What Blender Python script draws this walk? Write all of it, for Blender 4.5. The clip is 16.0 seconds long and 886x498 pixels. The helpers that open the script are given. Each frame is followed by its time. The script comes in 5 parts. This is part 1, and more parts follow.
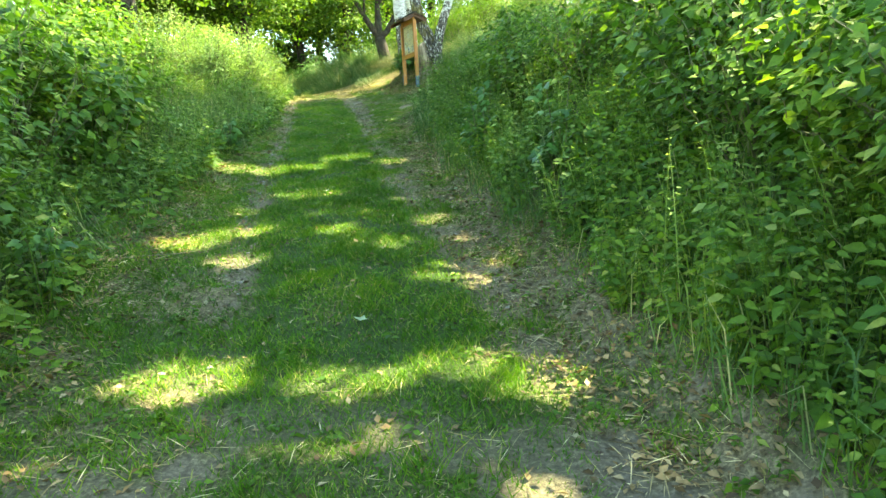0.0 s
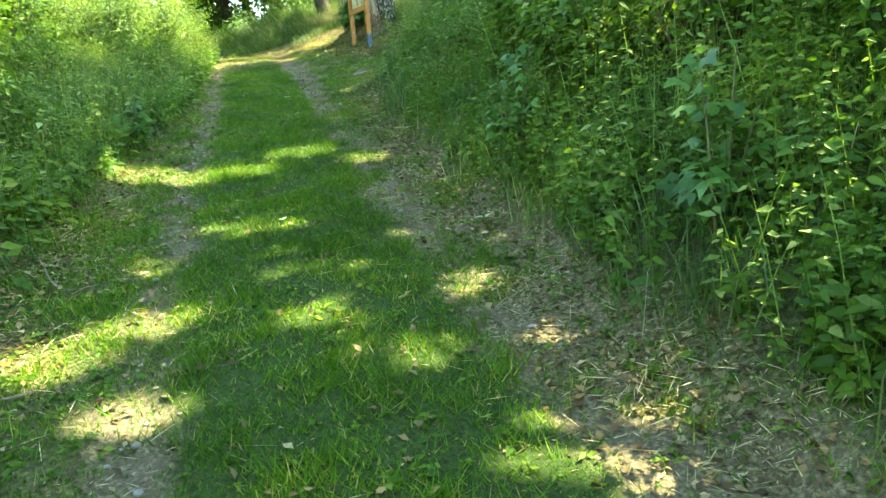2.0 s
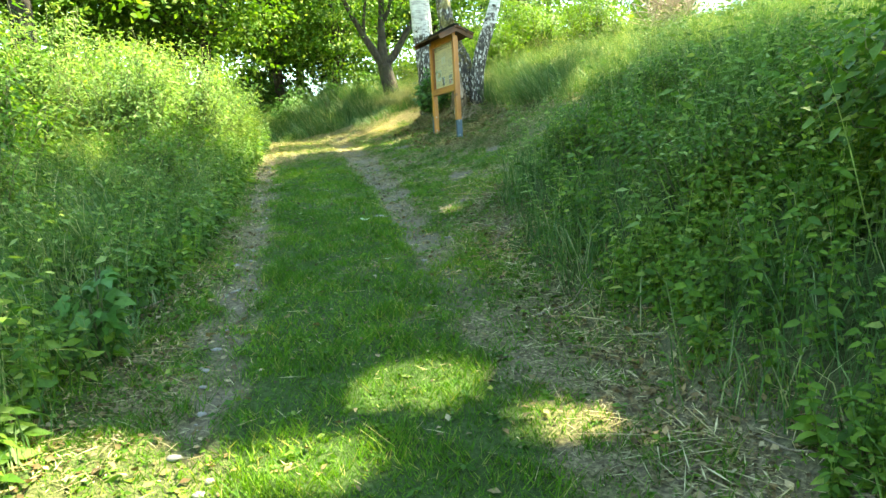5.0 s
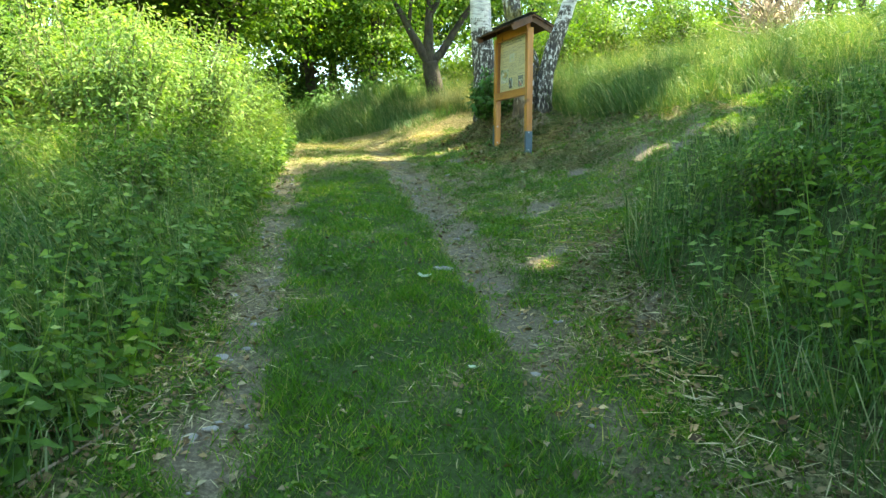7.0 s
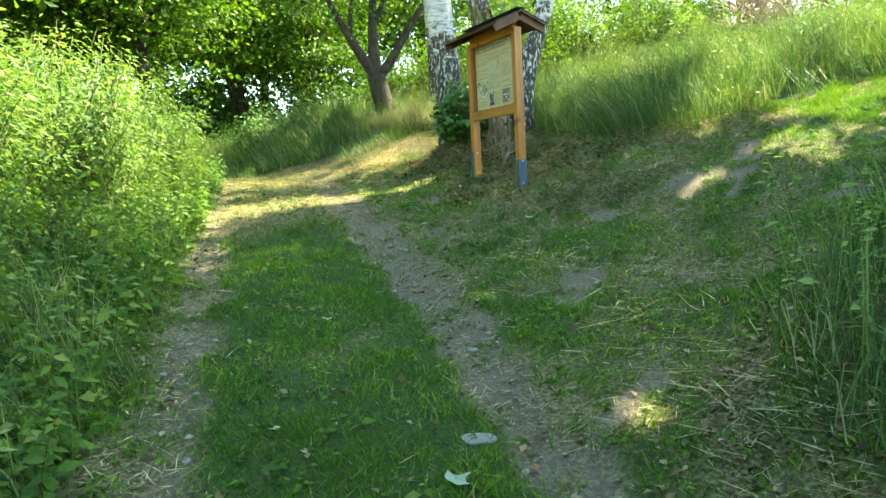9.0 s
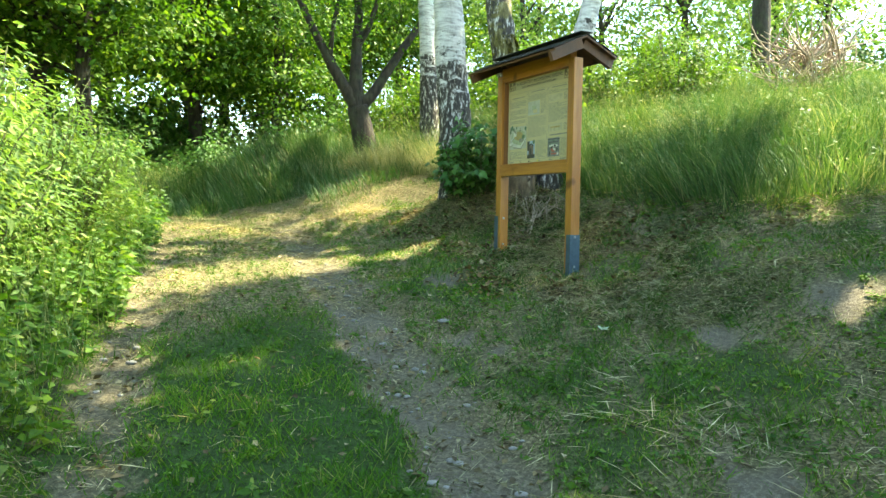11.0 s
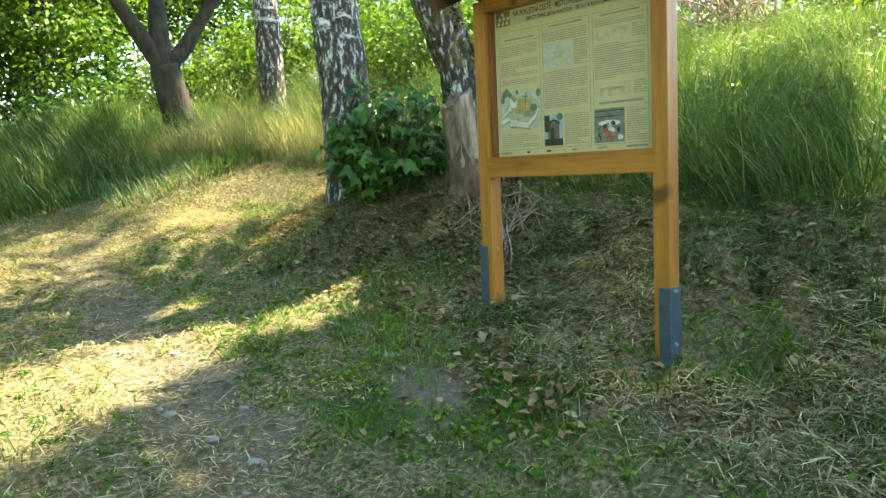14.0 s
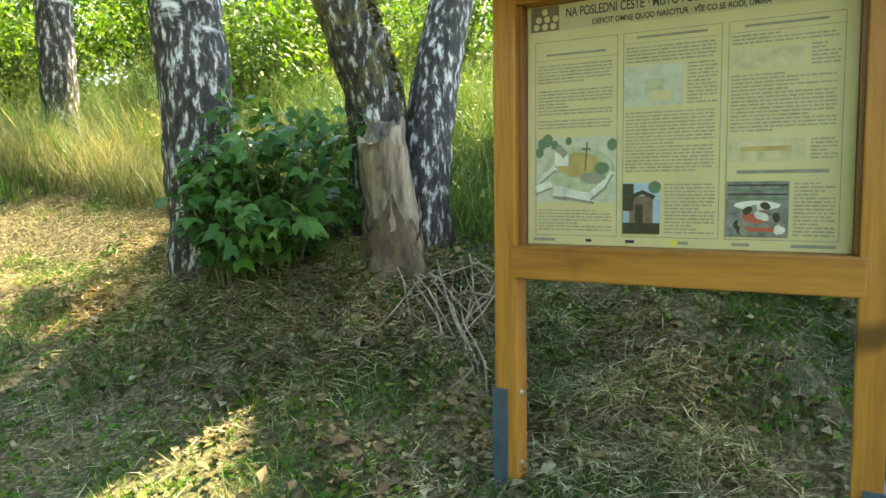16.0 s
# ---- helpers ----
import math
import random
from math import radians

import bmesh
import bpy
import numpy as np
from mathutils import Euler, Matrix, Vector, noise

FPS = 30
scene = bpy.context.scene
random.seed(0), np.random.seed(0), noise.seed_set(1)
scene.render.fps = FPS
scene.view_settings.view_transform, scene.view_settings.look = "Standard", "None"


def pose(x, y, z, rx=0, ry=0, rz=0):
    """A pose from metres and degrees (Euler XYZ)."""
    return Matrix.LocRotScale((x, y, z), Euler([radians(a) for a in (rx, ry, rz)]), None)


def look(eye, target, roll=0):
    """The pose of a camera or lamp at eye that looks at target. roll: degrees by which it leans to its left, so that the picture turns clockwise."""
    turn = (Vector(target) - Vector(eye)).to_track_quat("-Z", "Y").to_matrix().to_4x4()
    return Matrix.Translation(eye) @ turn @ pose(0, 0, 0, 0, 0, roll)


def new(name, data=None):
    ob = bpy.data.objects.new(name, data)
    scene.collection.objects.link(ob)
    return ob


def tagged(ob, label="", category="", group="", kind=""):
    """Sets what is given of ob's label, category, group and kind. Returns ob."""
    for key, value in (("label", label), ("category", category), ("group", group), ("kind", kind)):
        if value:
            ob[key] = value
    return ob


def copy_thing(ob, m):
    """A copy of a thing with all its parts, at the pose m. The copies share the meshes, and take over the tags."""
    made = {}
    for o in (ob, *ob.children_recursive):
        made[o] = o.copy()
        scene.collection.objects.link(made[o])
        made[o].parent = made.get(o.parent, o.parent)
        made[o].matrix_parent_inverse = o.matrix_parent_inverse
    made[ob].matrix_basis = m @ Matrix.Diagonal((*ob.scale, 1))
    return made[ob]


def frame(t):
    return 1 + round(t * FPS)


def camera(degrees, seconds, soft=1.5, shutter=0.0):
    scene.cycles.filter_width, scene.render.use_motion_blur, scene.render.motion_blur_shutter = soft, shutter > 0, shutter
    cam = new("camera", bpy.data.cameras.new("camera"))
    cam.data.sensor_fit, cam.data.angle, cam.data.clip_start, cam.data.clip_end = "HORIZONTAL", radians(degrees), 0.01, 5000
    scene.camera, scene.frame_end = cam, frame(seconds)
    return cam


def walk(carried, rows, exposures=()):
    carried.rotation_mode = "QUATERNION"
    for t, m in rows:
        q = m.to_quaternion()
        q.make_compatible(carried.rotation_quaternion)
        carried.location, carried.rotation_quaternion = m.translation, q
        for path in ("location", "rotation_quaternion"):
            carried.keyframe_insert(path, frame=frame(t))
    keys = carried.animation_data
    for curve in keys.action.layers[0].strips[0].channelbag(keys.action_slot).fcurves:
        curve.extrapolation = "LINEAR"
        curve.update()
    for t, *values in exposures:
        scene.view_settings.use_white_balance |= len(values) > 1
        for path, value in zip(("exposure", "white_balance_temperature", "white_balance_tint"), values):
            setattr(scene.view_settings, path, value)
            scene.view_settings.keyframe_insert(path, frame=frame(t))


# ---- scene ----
cam = camera(62.9, 16.0, soft=1.5)
METRES, EYE, TILT, LEAN, TURN = 21.5, 1.57, 0.0, 0.0, -7.6
ROWS = [
    (0.0, 0.0, 0.0, 0.0, -0.49, -8.66, 3.2),
    (0.5, -0.0078, 0.0321, 0.0043, -0.69, -8.69, 3.27),
    (1.0, -0.0157, 0.0688, 0.0083, -0.35, -7.4, 3.33),
    (1.5, -0.0224, 0.1039, 0.0116, -2.98, -11.1, 4.8),
    (2.0, -0.0285, 0.142, 0.0163, -5.74, -12.32, 4.18),
    (2.5, -0.0376, 0.1758, 0.0219, -7.05, -11.56, 3.08),
    (3.0, -0.0432, 0.2127, 0.0273, -6.27, -11.01, 3.13),
    (3.5, -0.0482, 0.2472, 0.0334, -6.43, -12.57, 3.63),
    (4.0, -0.0543, 0.2814, 0.0387, -4.37, -7.58, 3.49),
    (6.5, -0.082, 0.4479, 0.0543, -0.74, -6.19, 2.45),
    (7.0, -0.0878, 0.4775, 0.0578, -0.43, -6.15, -0.21),
    (7.5, -0.0906, 0.51, 0.0639, -0.73, -5.08, 0.29),
    (8.0, -0.0973, 0.5375, 0.0695, -1.93, -4.01, 1.4),
    (8.5, -0.0988, 0.5703, 0.0742, -2.95, -3.82, 4.15),
    (9.0, -0.1044, 0.6009, 0.0778, -5.16, -5.5, 2.95),
    (9.5, -0.1069, 0.631, 0.0822, -4.96, -6.77, 2.73),
    (10.0, -0.1124, 0.6606, 0.0874, -4.88, -3.42, 1.47),
    (12.5, -0.1339, 0.8011, 0.1065, -15.71, -3.84, 0.14),
    (13.0, -0.1332, 0.8288, 0.1109, -17.58, -4.59, 2.65),
    (13.5, -0.1362, 0.8559, 0.1139, -22.7, -4.18, 2.64),
    (14.0, -0.1364, 0.8824, 0.1158, -24.26, -6.17, 2.54),
    (14.5, -0.1349, 0.9096, 0.12, -26.45, -6.08, 1.59),
    (15.0, -0.1366, 0.9326, 0.1257, -31.88, -4.68, 0.73),
    (15.5, -0.1318, 0.9568, 0.1285, -35.13, -4.72, 0.8),
    (16.0, -0.1292, 0.9774, 0.1301, -40.58, -5.56, 0.85),
]
walk(cam, [(t, pose(0, 0, EYE, TILT, LEAN, TURN) @ pose(METRES * x, METRES * y, METRES * z, 90 + pitch, roll, yaw)) for t, x, y, z, yaw, pitch, roll in ROWS],
     exposures=[(0.0, 3.55, 9000, -6), (4.0, 3.55, 9000, -8), (7.0, 3.2, 8600, -6), (9.5, 3.2, 8300, -5), (12.5, 2.95, 8100, -2), (13.1, 3.05, 8200, 1), (14.0, 3.15, 8300, 3), (16.0, 3.25, 8600, 9)])


# ---- world, sun ----
SUN_AZ, SUN_EL = 84.0, 56.0            # degrees from +y towards +x, and above the horizon
world = bpy.data.worlds.new("sky")
scene.world = world
world.use_nodes = True
wn, wl = world.node_tree.nodes, world.node_tree.links
wn.clear()
sky = wn.new("ShaderNodeTexSky")
sky.sky_type, sky.sun_disc = "NISHITA", False
sky.sun_elevation, sky.sun_rotation = radians(SUN_EL), radians(SUN_AZ)
sky.air_density, sky.dust_density, sky.ozone_density = 1.0, 0.3, 3.0
back = wn.new("ShaderNodeBackground")
back.inputs["Strength"].default_value = 0.15
wout = wn.new("ShaderNodeOutputWorld")
wl.new(sky.outputs[0], back.inputs[0])
wl.new(back.outputs[0], wout.inputs[0])
sun_vec = Vector((math.cos(radians(SUN_EL)) * math.sin(radians(SUN_AZ)),
                  math.cos(radians(SUN_EL)) * math.cos(radians(SUN_AZ)), math.sin(radians(SUN_EL))))
sun_data = bpy.data.lights.new("sun", "SUN")
sun_data.energy, sun_data.angle, sun_data.color = 4.0, radians(0.53), (1.0, 0.94, 0.84)
sun = new("sun", sun_data)
sun.matrix_world = look(tuple(sun_vec * 60), (0, 0, 0))

rng = np.random.default_rng(7)

# ---- the lie of the land ----
PROFILE = [(-400, -12), (-60, -4.5), (-10, -0.85), (0, 0), (4.4, 0.37), (7, 0.75), (10, 1.13), (14.3, 1.74), (18, 2.24),
           (20, 2.53), (22.5, 2.95), (25, 3.16), (28, 3.4), (35, 3.8), (60, 6), (400, 14)]
BANK = [(1.35, 0), (1.8, 0.32), (2.4, 0.85), (3.2, 1.4), (5, 1.9), (10, 2.8), (30, 4), (400, 5)]
OPEN = [(1, 0), (2.3, 0.22), (2.9, 0.36), (3.7, 0.7), (4.6, 1.0), (6, 1.4), (10, 2.4), (20, 3.6), (400, 5)]
LEFT = [(-400, 1.5), (-6, 0.6), (-3, 0.35), (-2, 0.12), (-1.5, 0)]
STRIP_L = [(-5, -0.6), (4.6, -0.68), (7.5, -0.82), (10, -0.88), (14, -0.9), (18, -1.0), (21, -1.08), (26, -1.2), (32, -1.3)]
STRIP_R = [(-5, 1.0), (4.2, 0.93), (6.6, 0.72), (9.3, 0.55), (13, 0.5), (18, 0.41), (22, 0.13), (25, 0.02), (32, -0.06)]
EDGE_L = [(-5, -1.85), (7.5, -1.85), (10.5, -1.8), (12, -1.7), (14, -1.5), (17, -1.45), (21, -1.42), (24, -1.4), (28, -1.6), (30, -1.5)]
EDGE_R = [(-5, 1.5), (3, 1.58), (5, 1.6), (8.5, 1.48), (13, 1.5), (15, 1.6), (16.2, 1.75), (16.9, 3.2), (17.6, 5.5), (18.4, 8.5), (20.2, 9.0), (20.7, 6.3),
          (21.2, 4.45), (22, 4.0), (24, 3.75), (25.5, 3.4), (25.9, 3.35), (26.8, 3.4), (28.2, 2.9), (30, 1.8), (31.5, 0.2)]


def at(v, table):
    return np.interp(v, [a for a, b in table], [b for a, b in table])


def smooth(v, a, b):
    t = np.clip((np.asarray(v, float) - a) / (b - a), 0, 1)
    return t * t * (3 - 2 * t)


def wobble(x, y, size, seed=0):
    """Cheap smooth noise of about -1 to 1."""
    x, y = np.asarray(x, float) / size + 3.7 * seed, np.asarray(y, float) / size - 1.9 * seed
    return (np.sin(1.7 * x + 2.3 * np.sin(0.9 * y + seed)) + np.sin(2.1 * y + 1.9 * np.sin(1.3 * x - seed))
            + 0.6 * np.sin(3.9 * x - 2.7 * y + 1.5 * np.sin(2.2 * y))) / 2.6


def land(x, y):
    """Height of the ground without its small bumps."""
    x, y = np.asarray(x, float), np.asarray(y, float)
    t = smooth(y, 15.2, 17.8)
    s = np.clip((y - 25.5) / 4, 0, 1) * 2.3
    right = at(x, BANK) * (1 - t) + at(x + s, OPEN) * t
    mound = 0.42 * np.exp(-((x - 2.95) ** 2 + (y - 24.4) ** 2) / 0.5) + 0.2 * np.exp(-((x - 2.45) ** 2 + (y - 25.4) ** 2) / 0.3) + 0.2 * np.exp(-((x - 2.3) ** 2 + (y - 25.1) ** 2) / 0.25)
    knoll = 0.12 * np.exp(-((x - 3.3) ** 2 / 0.5 + (y - 20.7) ** 2 / 0.3))
    hump = 0.95 * np.exp(-((x - 0.2) ** 2 / 2.2 + (y - 32.7) ** 2 / 1.7))
    return at(y, PROFILE) + right + at(x, LEFT) + mound + knoll + hump


def zones(x, y):
    """How green, strawy and bare the ground is, each 0 to 1, and the depth of the ruts."""
    x, y = np.asarray(x, float), np.asarray(y, float)
    w = 0.07 * wobble(x, y, 0.35, 1) + 0.05 * wobble(x, y, 0.13, 2)
    sl, sr = at(y, STRIP_L), at(y, STRIP_R)
    strip = smooth(x + w, sl - 0.05, sl + 0.08) * (1 - smooth(x + w, sr - 0.1, sr + 0.08))
    near = 1 - smooth(y, 10.5, 14)
    rut_l = 0.8 * smooth(x + 1.6 * w, sl - 0.38, sl - 0.2) * (1 - smooth(x + 1.6 * w, sl - 0.12, sl + 0.04))
    wide = 0.36 - 0.06 * near + 0.22 * smooth(y, 16, 20)
    rut_r = smooth(x + w, sr - 0.06, sr + 0.08) * (1 - smooth(x + w, sr + wide - 0.15, sr + wide + 0.1)) * (1 - 0.8 * (1 - smooth(y, 12.5, 16)))
    ruts = np.clip(rut_l + rut_r, 0, 1) * (1 - smooth(y, 26, 29)) * (0.55 + 0.45 * smooth(y, 1, 8))
    edge = (x < at(y, EDGE_R)) * (x > at(y, EDGE_L))
    patch = np.exp(-((x - 1.42) ** 2 / 0.05 + (y - 22.3) ** 2 / 0.28)) + np.exp(-((x - 3.5) ** 2 / 0.25 + (y - 19.6) ** 2 / 0.14))
    patch = np.clip(patch * 1.6 + 0.6 * wobble(x, y, 0.3, 21) + 0.35 * wobble(x, y, 0.1, 22) - 0.7, 0, 1) * (patch > 0.12)
    worn = np.clip(near * (1 - strip) * smooth(x, 0.4, 0.9) * (1 - smooth(x, 1.5, 1.9)), 0, 1)
    start = (1 - smooth(y, 2.2, 4.2)) * edge
    bare = np.clip(ruts * (0.62 + 0.35 * wobble(x, y, 0.3, 3) + 0.25 * wobble(x, y, 0.11, 4)) + patch + 0.3 * worn + 0.6 * start * (wobble(x, y, 0.45, 8) + 0.4 * wobble(x, y, 0.14, 39) > 0.0), 0, 1)
    scuffs = np.clip(2.5 * (wobble(x, y, 0.5, 36) + 0.5 * wobble(x, y, 0.16, 38) - 0.55), 0, 0.8) * edge * (1 - strip) * smooth(x, 0.8, 1.1) * smooth(y, 13.5, 15) * (1 - smooth(y, 21.5, 22.5))
    bare = np.clip(bare + scuffs, 0, 1)
    # Dry straw over the sunlit stretch; its tone also stands in for sunlight.
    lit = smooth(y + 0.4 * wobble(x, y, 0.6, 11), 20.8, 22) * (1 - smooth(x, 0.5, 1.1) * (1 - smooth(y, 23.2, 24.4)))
    under = smooth(x, 1.7, 2.1) * smooth(y, 20.2, 21.6)
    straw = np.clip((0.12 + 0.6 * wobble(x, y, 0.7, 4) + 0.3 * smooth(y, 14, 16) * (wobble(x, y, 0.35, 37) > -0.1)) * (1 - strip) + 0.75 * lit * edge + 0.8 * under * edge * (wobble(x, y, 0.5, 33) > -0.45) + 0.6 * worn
                    + 0.3 * start + strip * np.clip(wobble(x, y, 0.6, 9) - 0.55, 0, 1), 0, 1)
    straw = straw * np.where(edge, 1.0, 0.35)
    litter = (x < sl - 0.3) * (1 - smooth(y, 13, 16)) * edge
    straw = np.clip(straw + 0.3 * litter * (wobble(x, y, 0.5, 31) > 0.1), 0, 1)
    tufts = under * (wobble(x, y, 0.45, 23) > 0.25)
    straw = np.clip(straw - 0.6 * tufts, 0, 1)
    verge = near * edge * (1 - strip) * (wobble(x, y, 0.42, 34) + 0.5 * wobble(x, y, 0.15, 35) > 0.05)
    bare, straw = bare * (1 - 0.75 * verge), straw * (1 - 0.5 * verge)
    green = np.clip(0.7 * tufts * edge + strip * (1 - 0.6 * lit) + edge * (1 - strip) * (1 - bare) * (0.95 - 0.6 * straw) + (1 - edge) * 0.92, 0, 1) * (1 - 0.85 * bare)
    return green, straw, bare, ruts


def heaped(x, y):
    """Where mown hay lies in heaps: below and behind the board and along the foot of the bank."""
    a = smooth(x, 1.75, 2.4) * smooth(y, 19.8, 21.2) * (1 - smooth(y, 26, 27)) * (1 - smooth(x, at(y, EDGE_R), at(y, EDGE_R) + 0.6))
    b = np.exp(-((x - at(y, EDGE_R) + 0.1) / 0.3) ** 2) * smooth(y, 6, 8) * (1 - smooth(y, 15.5, 16.5))
    return np.clip(a + 0.6 * b, 0, 1)


def ground_z(x, y):
    x, y = np.asarray(x, float), np.asarray(y, float)
    green, straw, bare, ruts = zones(x, y)
    close = (np.abs(x) < 12) * (y > -6) * (y < 40)
    return (land(x, y) - 0.045 * ruts * close
            + 0.075 * heaped(x, y) * (wobble(x, y, 0.2, 28) + 0.5 * wobble(x, y, 0.09, 29))
            + close * (0.018 * wobble(x, y, 0.4, 5) + 0.012 * wobble(x, y, 0.17, 6)) + (1 - close) * 0.12 * wobble(x, y, 5, 7))


def gz(x, y):
    return float(ground_z(x, y))


# ---- sun spots cut through the crowns ----
# Ground spots (x, y, radius) to be sunlit, placed to fit the camera's view.
SUN_SPOTS = [(-1.0, 4.0, 0.3), (-0.95, 6.3, 0.2), (-1.44, 6.9, 0.24), (-0.95, 7.3, 0.22), (-1.5, 11, 0.36), (-0.1, 7.95, 0.36), (0, 7.05, 0.22), (0.32, 6.47, 0.24),
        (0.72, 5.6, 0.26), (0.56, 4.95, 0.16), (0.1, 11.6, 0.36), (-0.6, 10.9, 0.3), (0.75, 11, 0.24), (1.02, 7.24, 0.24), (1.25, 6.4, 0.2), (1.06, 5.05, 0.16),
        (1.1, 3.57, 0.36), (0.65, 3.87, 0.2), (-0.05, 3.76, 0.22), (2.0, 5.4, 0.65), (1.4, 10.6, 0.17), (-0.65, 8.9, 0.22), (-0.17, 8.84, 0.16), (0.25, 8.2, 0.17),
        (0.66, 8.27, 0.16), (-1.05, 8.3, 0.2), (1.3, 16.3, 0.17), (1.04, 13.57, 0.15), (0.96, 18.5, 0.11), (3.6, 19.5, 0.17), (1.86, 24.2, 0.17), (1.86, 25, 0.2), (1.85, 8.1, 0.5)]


def wants_sun(x, y):
    """True where the ground is laid out as sunlit; the crowns are cut to match."""
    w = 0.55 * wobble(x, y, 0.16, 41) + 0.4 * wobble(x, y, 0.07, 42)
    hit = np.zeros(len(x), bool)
    for gx, gy, r in SUN_SPOTS:
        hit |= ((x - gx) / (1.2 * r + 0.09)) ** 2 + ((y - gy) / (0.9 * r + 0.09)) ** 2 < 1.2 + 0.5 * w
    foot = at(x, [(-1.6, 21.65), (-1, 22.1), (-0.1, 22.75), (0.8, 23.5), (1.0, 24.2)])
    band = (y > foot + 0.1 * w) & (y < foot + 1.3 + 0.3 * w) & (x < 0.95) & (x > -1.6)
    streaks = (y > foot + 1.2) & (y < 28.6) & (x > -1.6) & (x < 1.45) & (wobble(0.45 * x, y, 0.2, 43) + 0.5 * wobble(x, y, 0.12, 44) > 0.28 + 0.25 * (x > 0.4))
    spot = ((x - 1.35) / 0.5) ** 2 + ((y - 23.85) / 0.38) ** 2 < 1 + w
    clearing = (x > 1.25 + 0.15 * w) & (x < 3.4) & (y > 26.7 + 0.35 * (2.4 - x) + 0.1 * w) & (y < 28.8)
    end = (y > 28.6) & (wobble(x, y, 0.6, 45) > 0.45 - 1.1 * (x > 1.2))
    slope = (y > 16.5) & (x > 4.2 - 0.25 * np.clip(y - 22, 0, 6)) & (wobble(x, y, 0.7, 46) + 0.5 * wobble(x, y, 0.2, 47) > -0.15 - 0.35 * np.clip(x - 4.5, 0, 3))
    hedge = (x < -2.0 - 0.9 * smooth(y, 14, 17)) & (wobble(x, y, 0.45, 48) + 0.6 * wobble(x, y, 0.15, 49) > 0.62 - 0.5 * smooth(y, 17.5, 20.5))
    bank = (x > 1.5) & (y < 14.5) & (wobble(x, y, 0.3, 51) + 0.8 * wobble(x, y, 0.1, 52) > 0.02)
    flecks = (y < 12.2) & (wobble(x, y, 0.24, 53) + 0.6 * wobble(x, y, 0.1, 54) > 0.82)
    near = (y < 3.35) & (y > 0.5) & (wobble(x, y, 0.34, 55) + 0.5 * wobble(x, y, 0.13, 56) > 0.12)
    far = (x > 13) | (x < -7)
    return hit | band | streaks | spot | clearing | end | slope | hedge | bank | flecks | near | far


def blocks_sun(p):
    """True for points of a crown that would block this laid-out sunlight."""
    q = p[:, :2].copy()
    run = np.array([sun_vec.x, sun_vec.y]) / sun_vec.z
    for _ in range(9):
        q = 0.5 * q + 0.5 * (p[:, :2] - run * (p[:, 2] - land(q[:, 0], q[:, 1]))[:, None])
    return wants_sun(q[:, 0], q[:, 1])


# ---- materials ----
def material(name):
    m = bpy.data.materials.new(name)
    m.use_nodes = True
    nodes, links = m.node_tree.nodes, m.node_tree.links
    bsdf = nodes["Principled BSDF"]
    return m, nodes, links, bsdf


def noise_node(nodes, links, scale, detail=4.0, rough=0.6, vector=None, stretch=None):
    n = nodes.new("ShaderNodeTexNoise")
    n.inputs["Scale"].default_value, n.inputs["Detail"].default_value, n.inputs["Roughness"].default_value = scale, detail, rough
    if vector is None:
        vector = nodes.new("ShaderNodeTexCoord").outputs["Object"]
    if stretch:
        mp = nodes.new("ShaderNodeMapping")
        mp.inputs["Scale"].default_value = stretch
        links.new(vector, mp.inputs["Vector"])
        vector = mp.outputs[0]
    links.new(vector, n.inputs["Vector"])
    return n.outputs["Fac"]


def ramp(nodes, links, fac, stops):
    r = nodes.new("ShaderNodeValToRGB")
    e = r.color_ramp.elements
    while len(e) < len(stops):
        e.new(0.5)
    for el, (p, c) in zip(e, stops):
        el.position, el.color = p, (*c, 1) if len(c) == 3 else c
    links.new(fac, r.inputs[0])
    return r.outputs[0]


def mix(nodes, links, fac, a, b, kind="MIX"):
    n = nodes.new("ShaderNodeMix")
    n.data_type, n.blend_type = "RGBA", kind
    for sock, v in ((n.inputs[0], fac), (n.inputs[6], a), (n.inputs[7], b)):
        if isinstance(v, (int, float)):
            sock.default_value = v
        elif isinstance(v, tuple):
            sock.default_value = (*v, 1)
        else:
            links.new(v, sock)
    return n.outputs[2]


def bump(nodes, links, bsdf, height, strength=0.5, distance=0.02):
    b = nodes.new("ShaderNodeBump")
    b.inputs["Strength"].default_value, b.inputs["Distance"].default_value = strength, distance
    links.new(height, b.inputs["Height"])
    links.new(b.outputs[0], bsdf.inputs["Normal"])


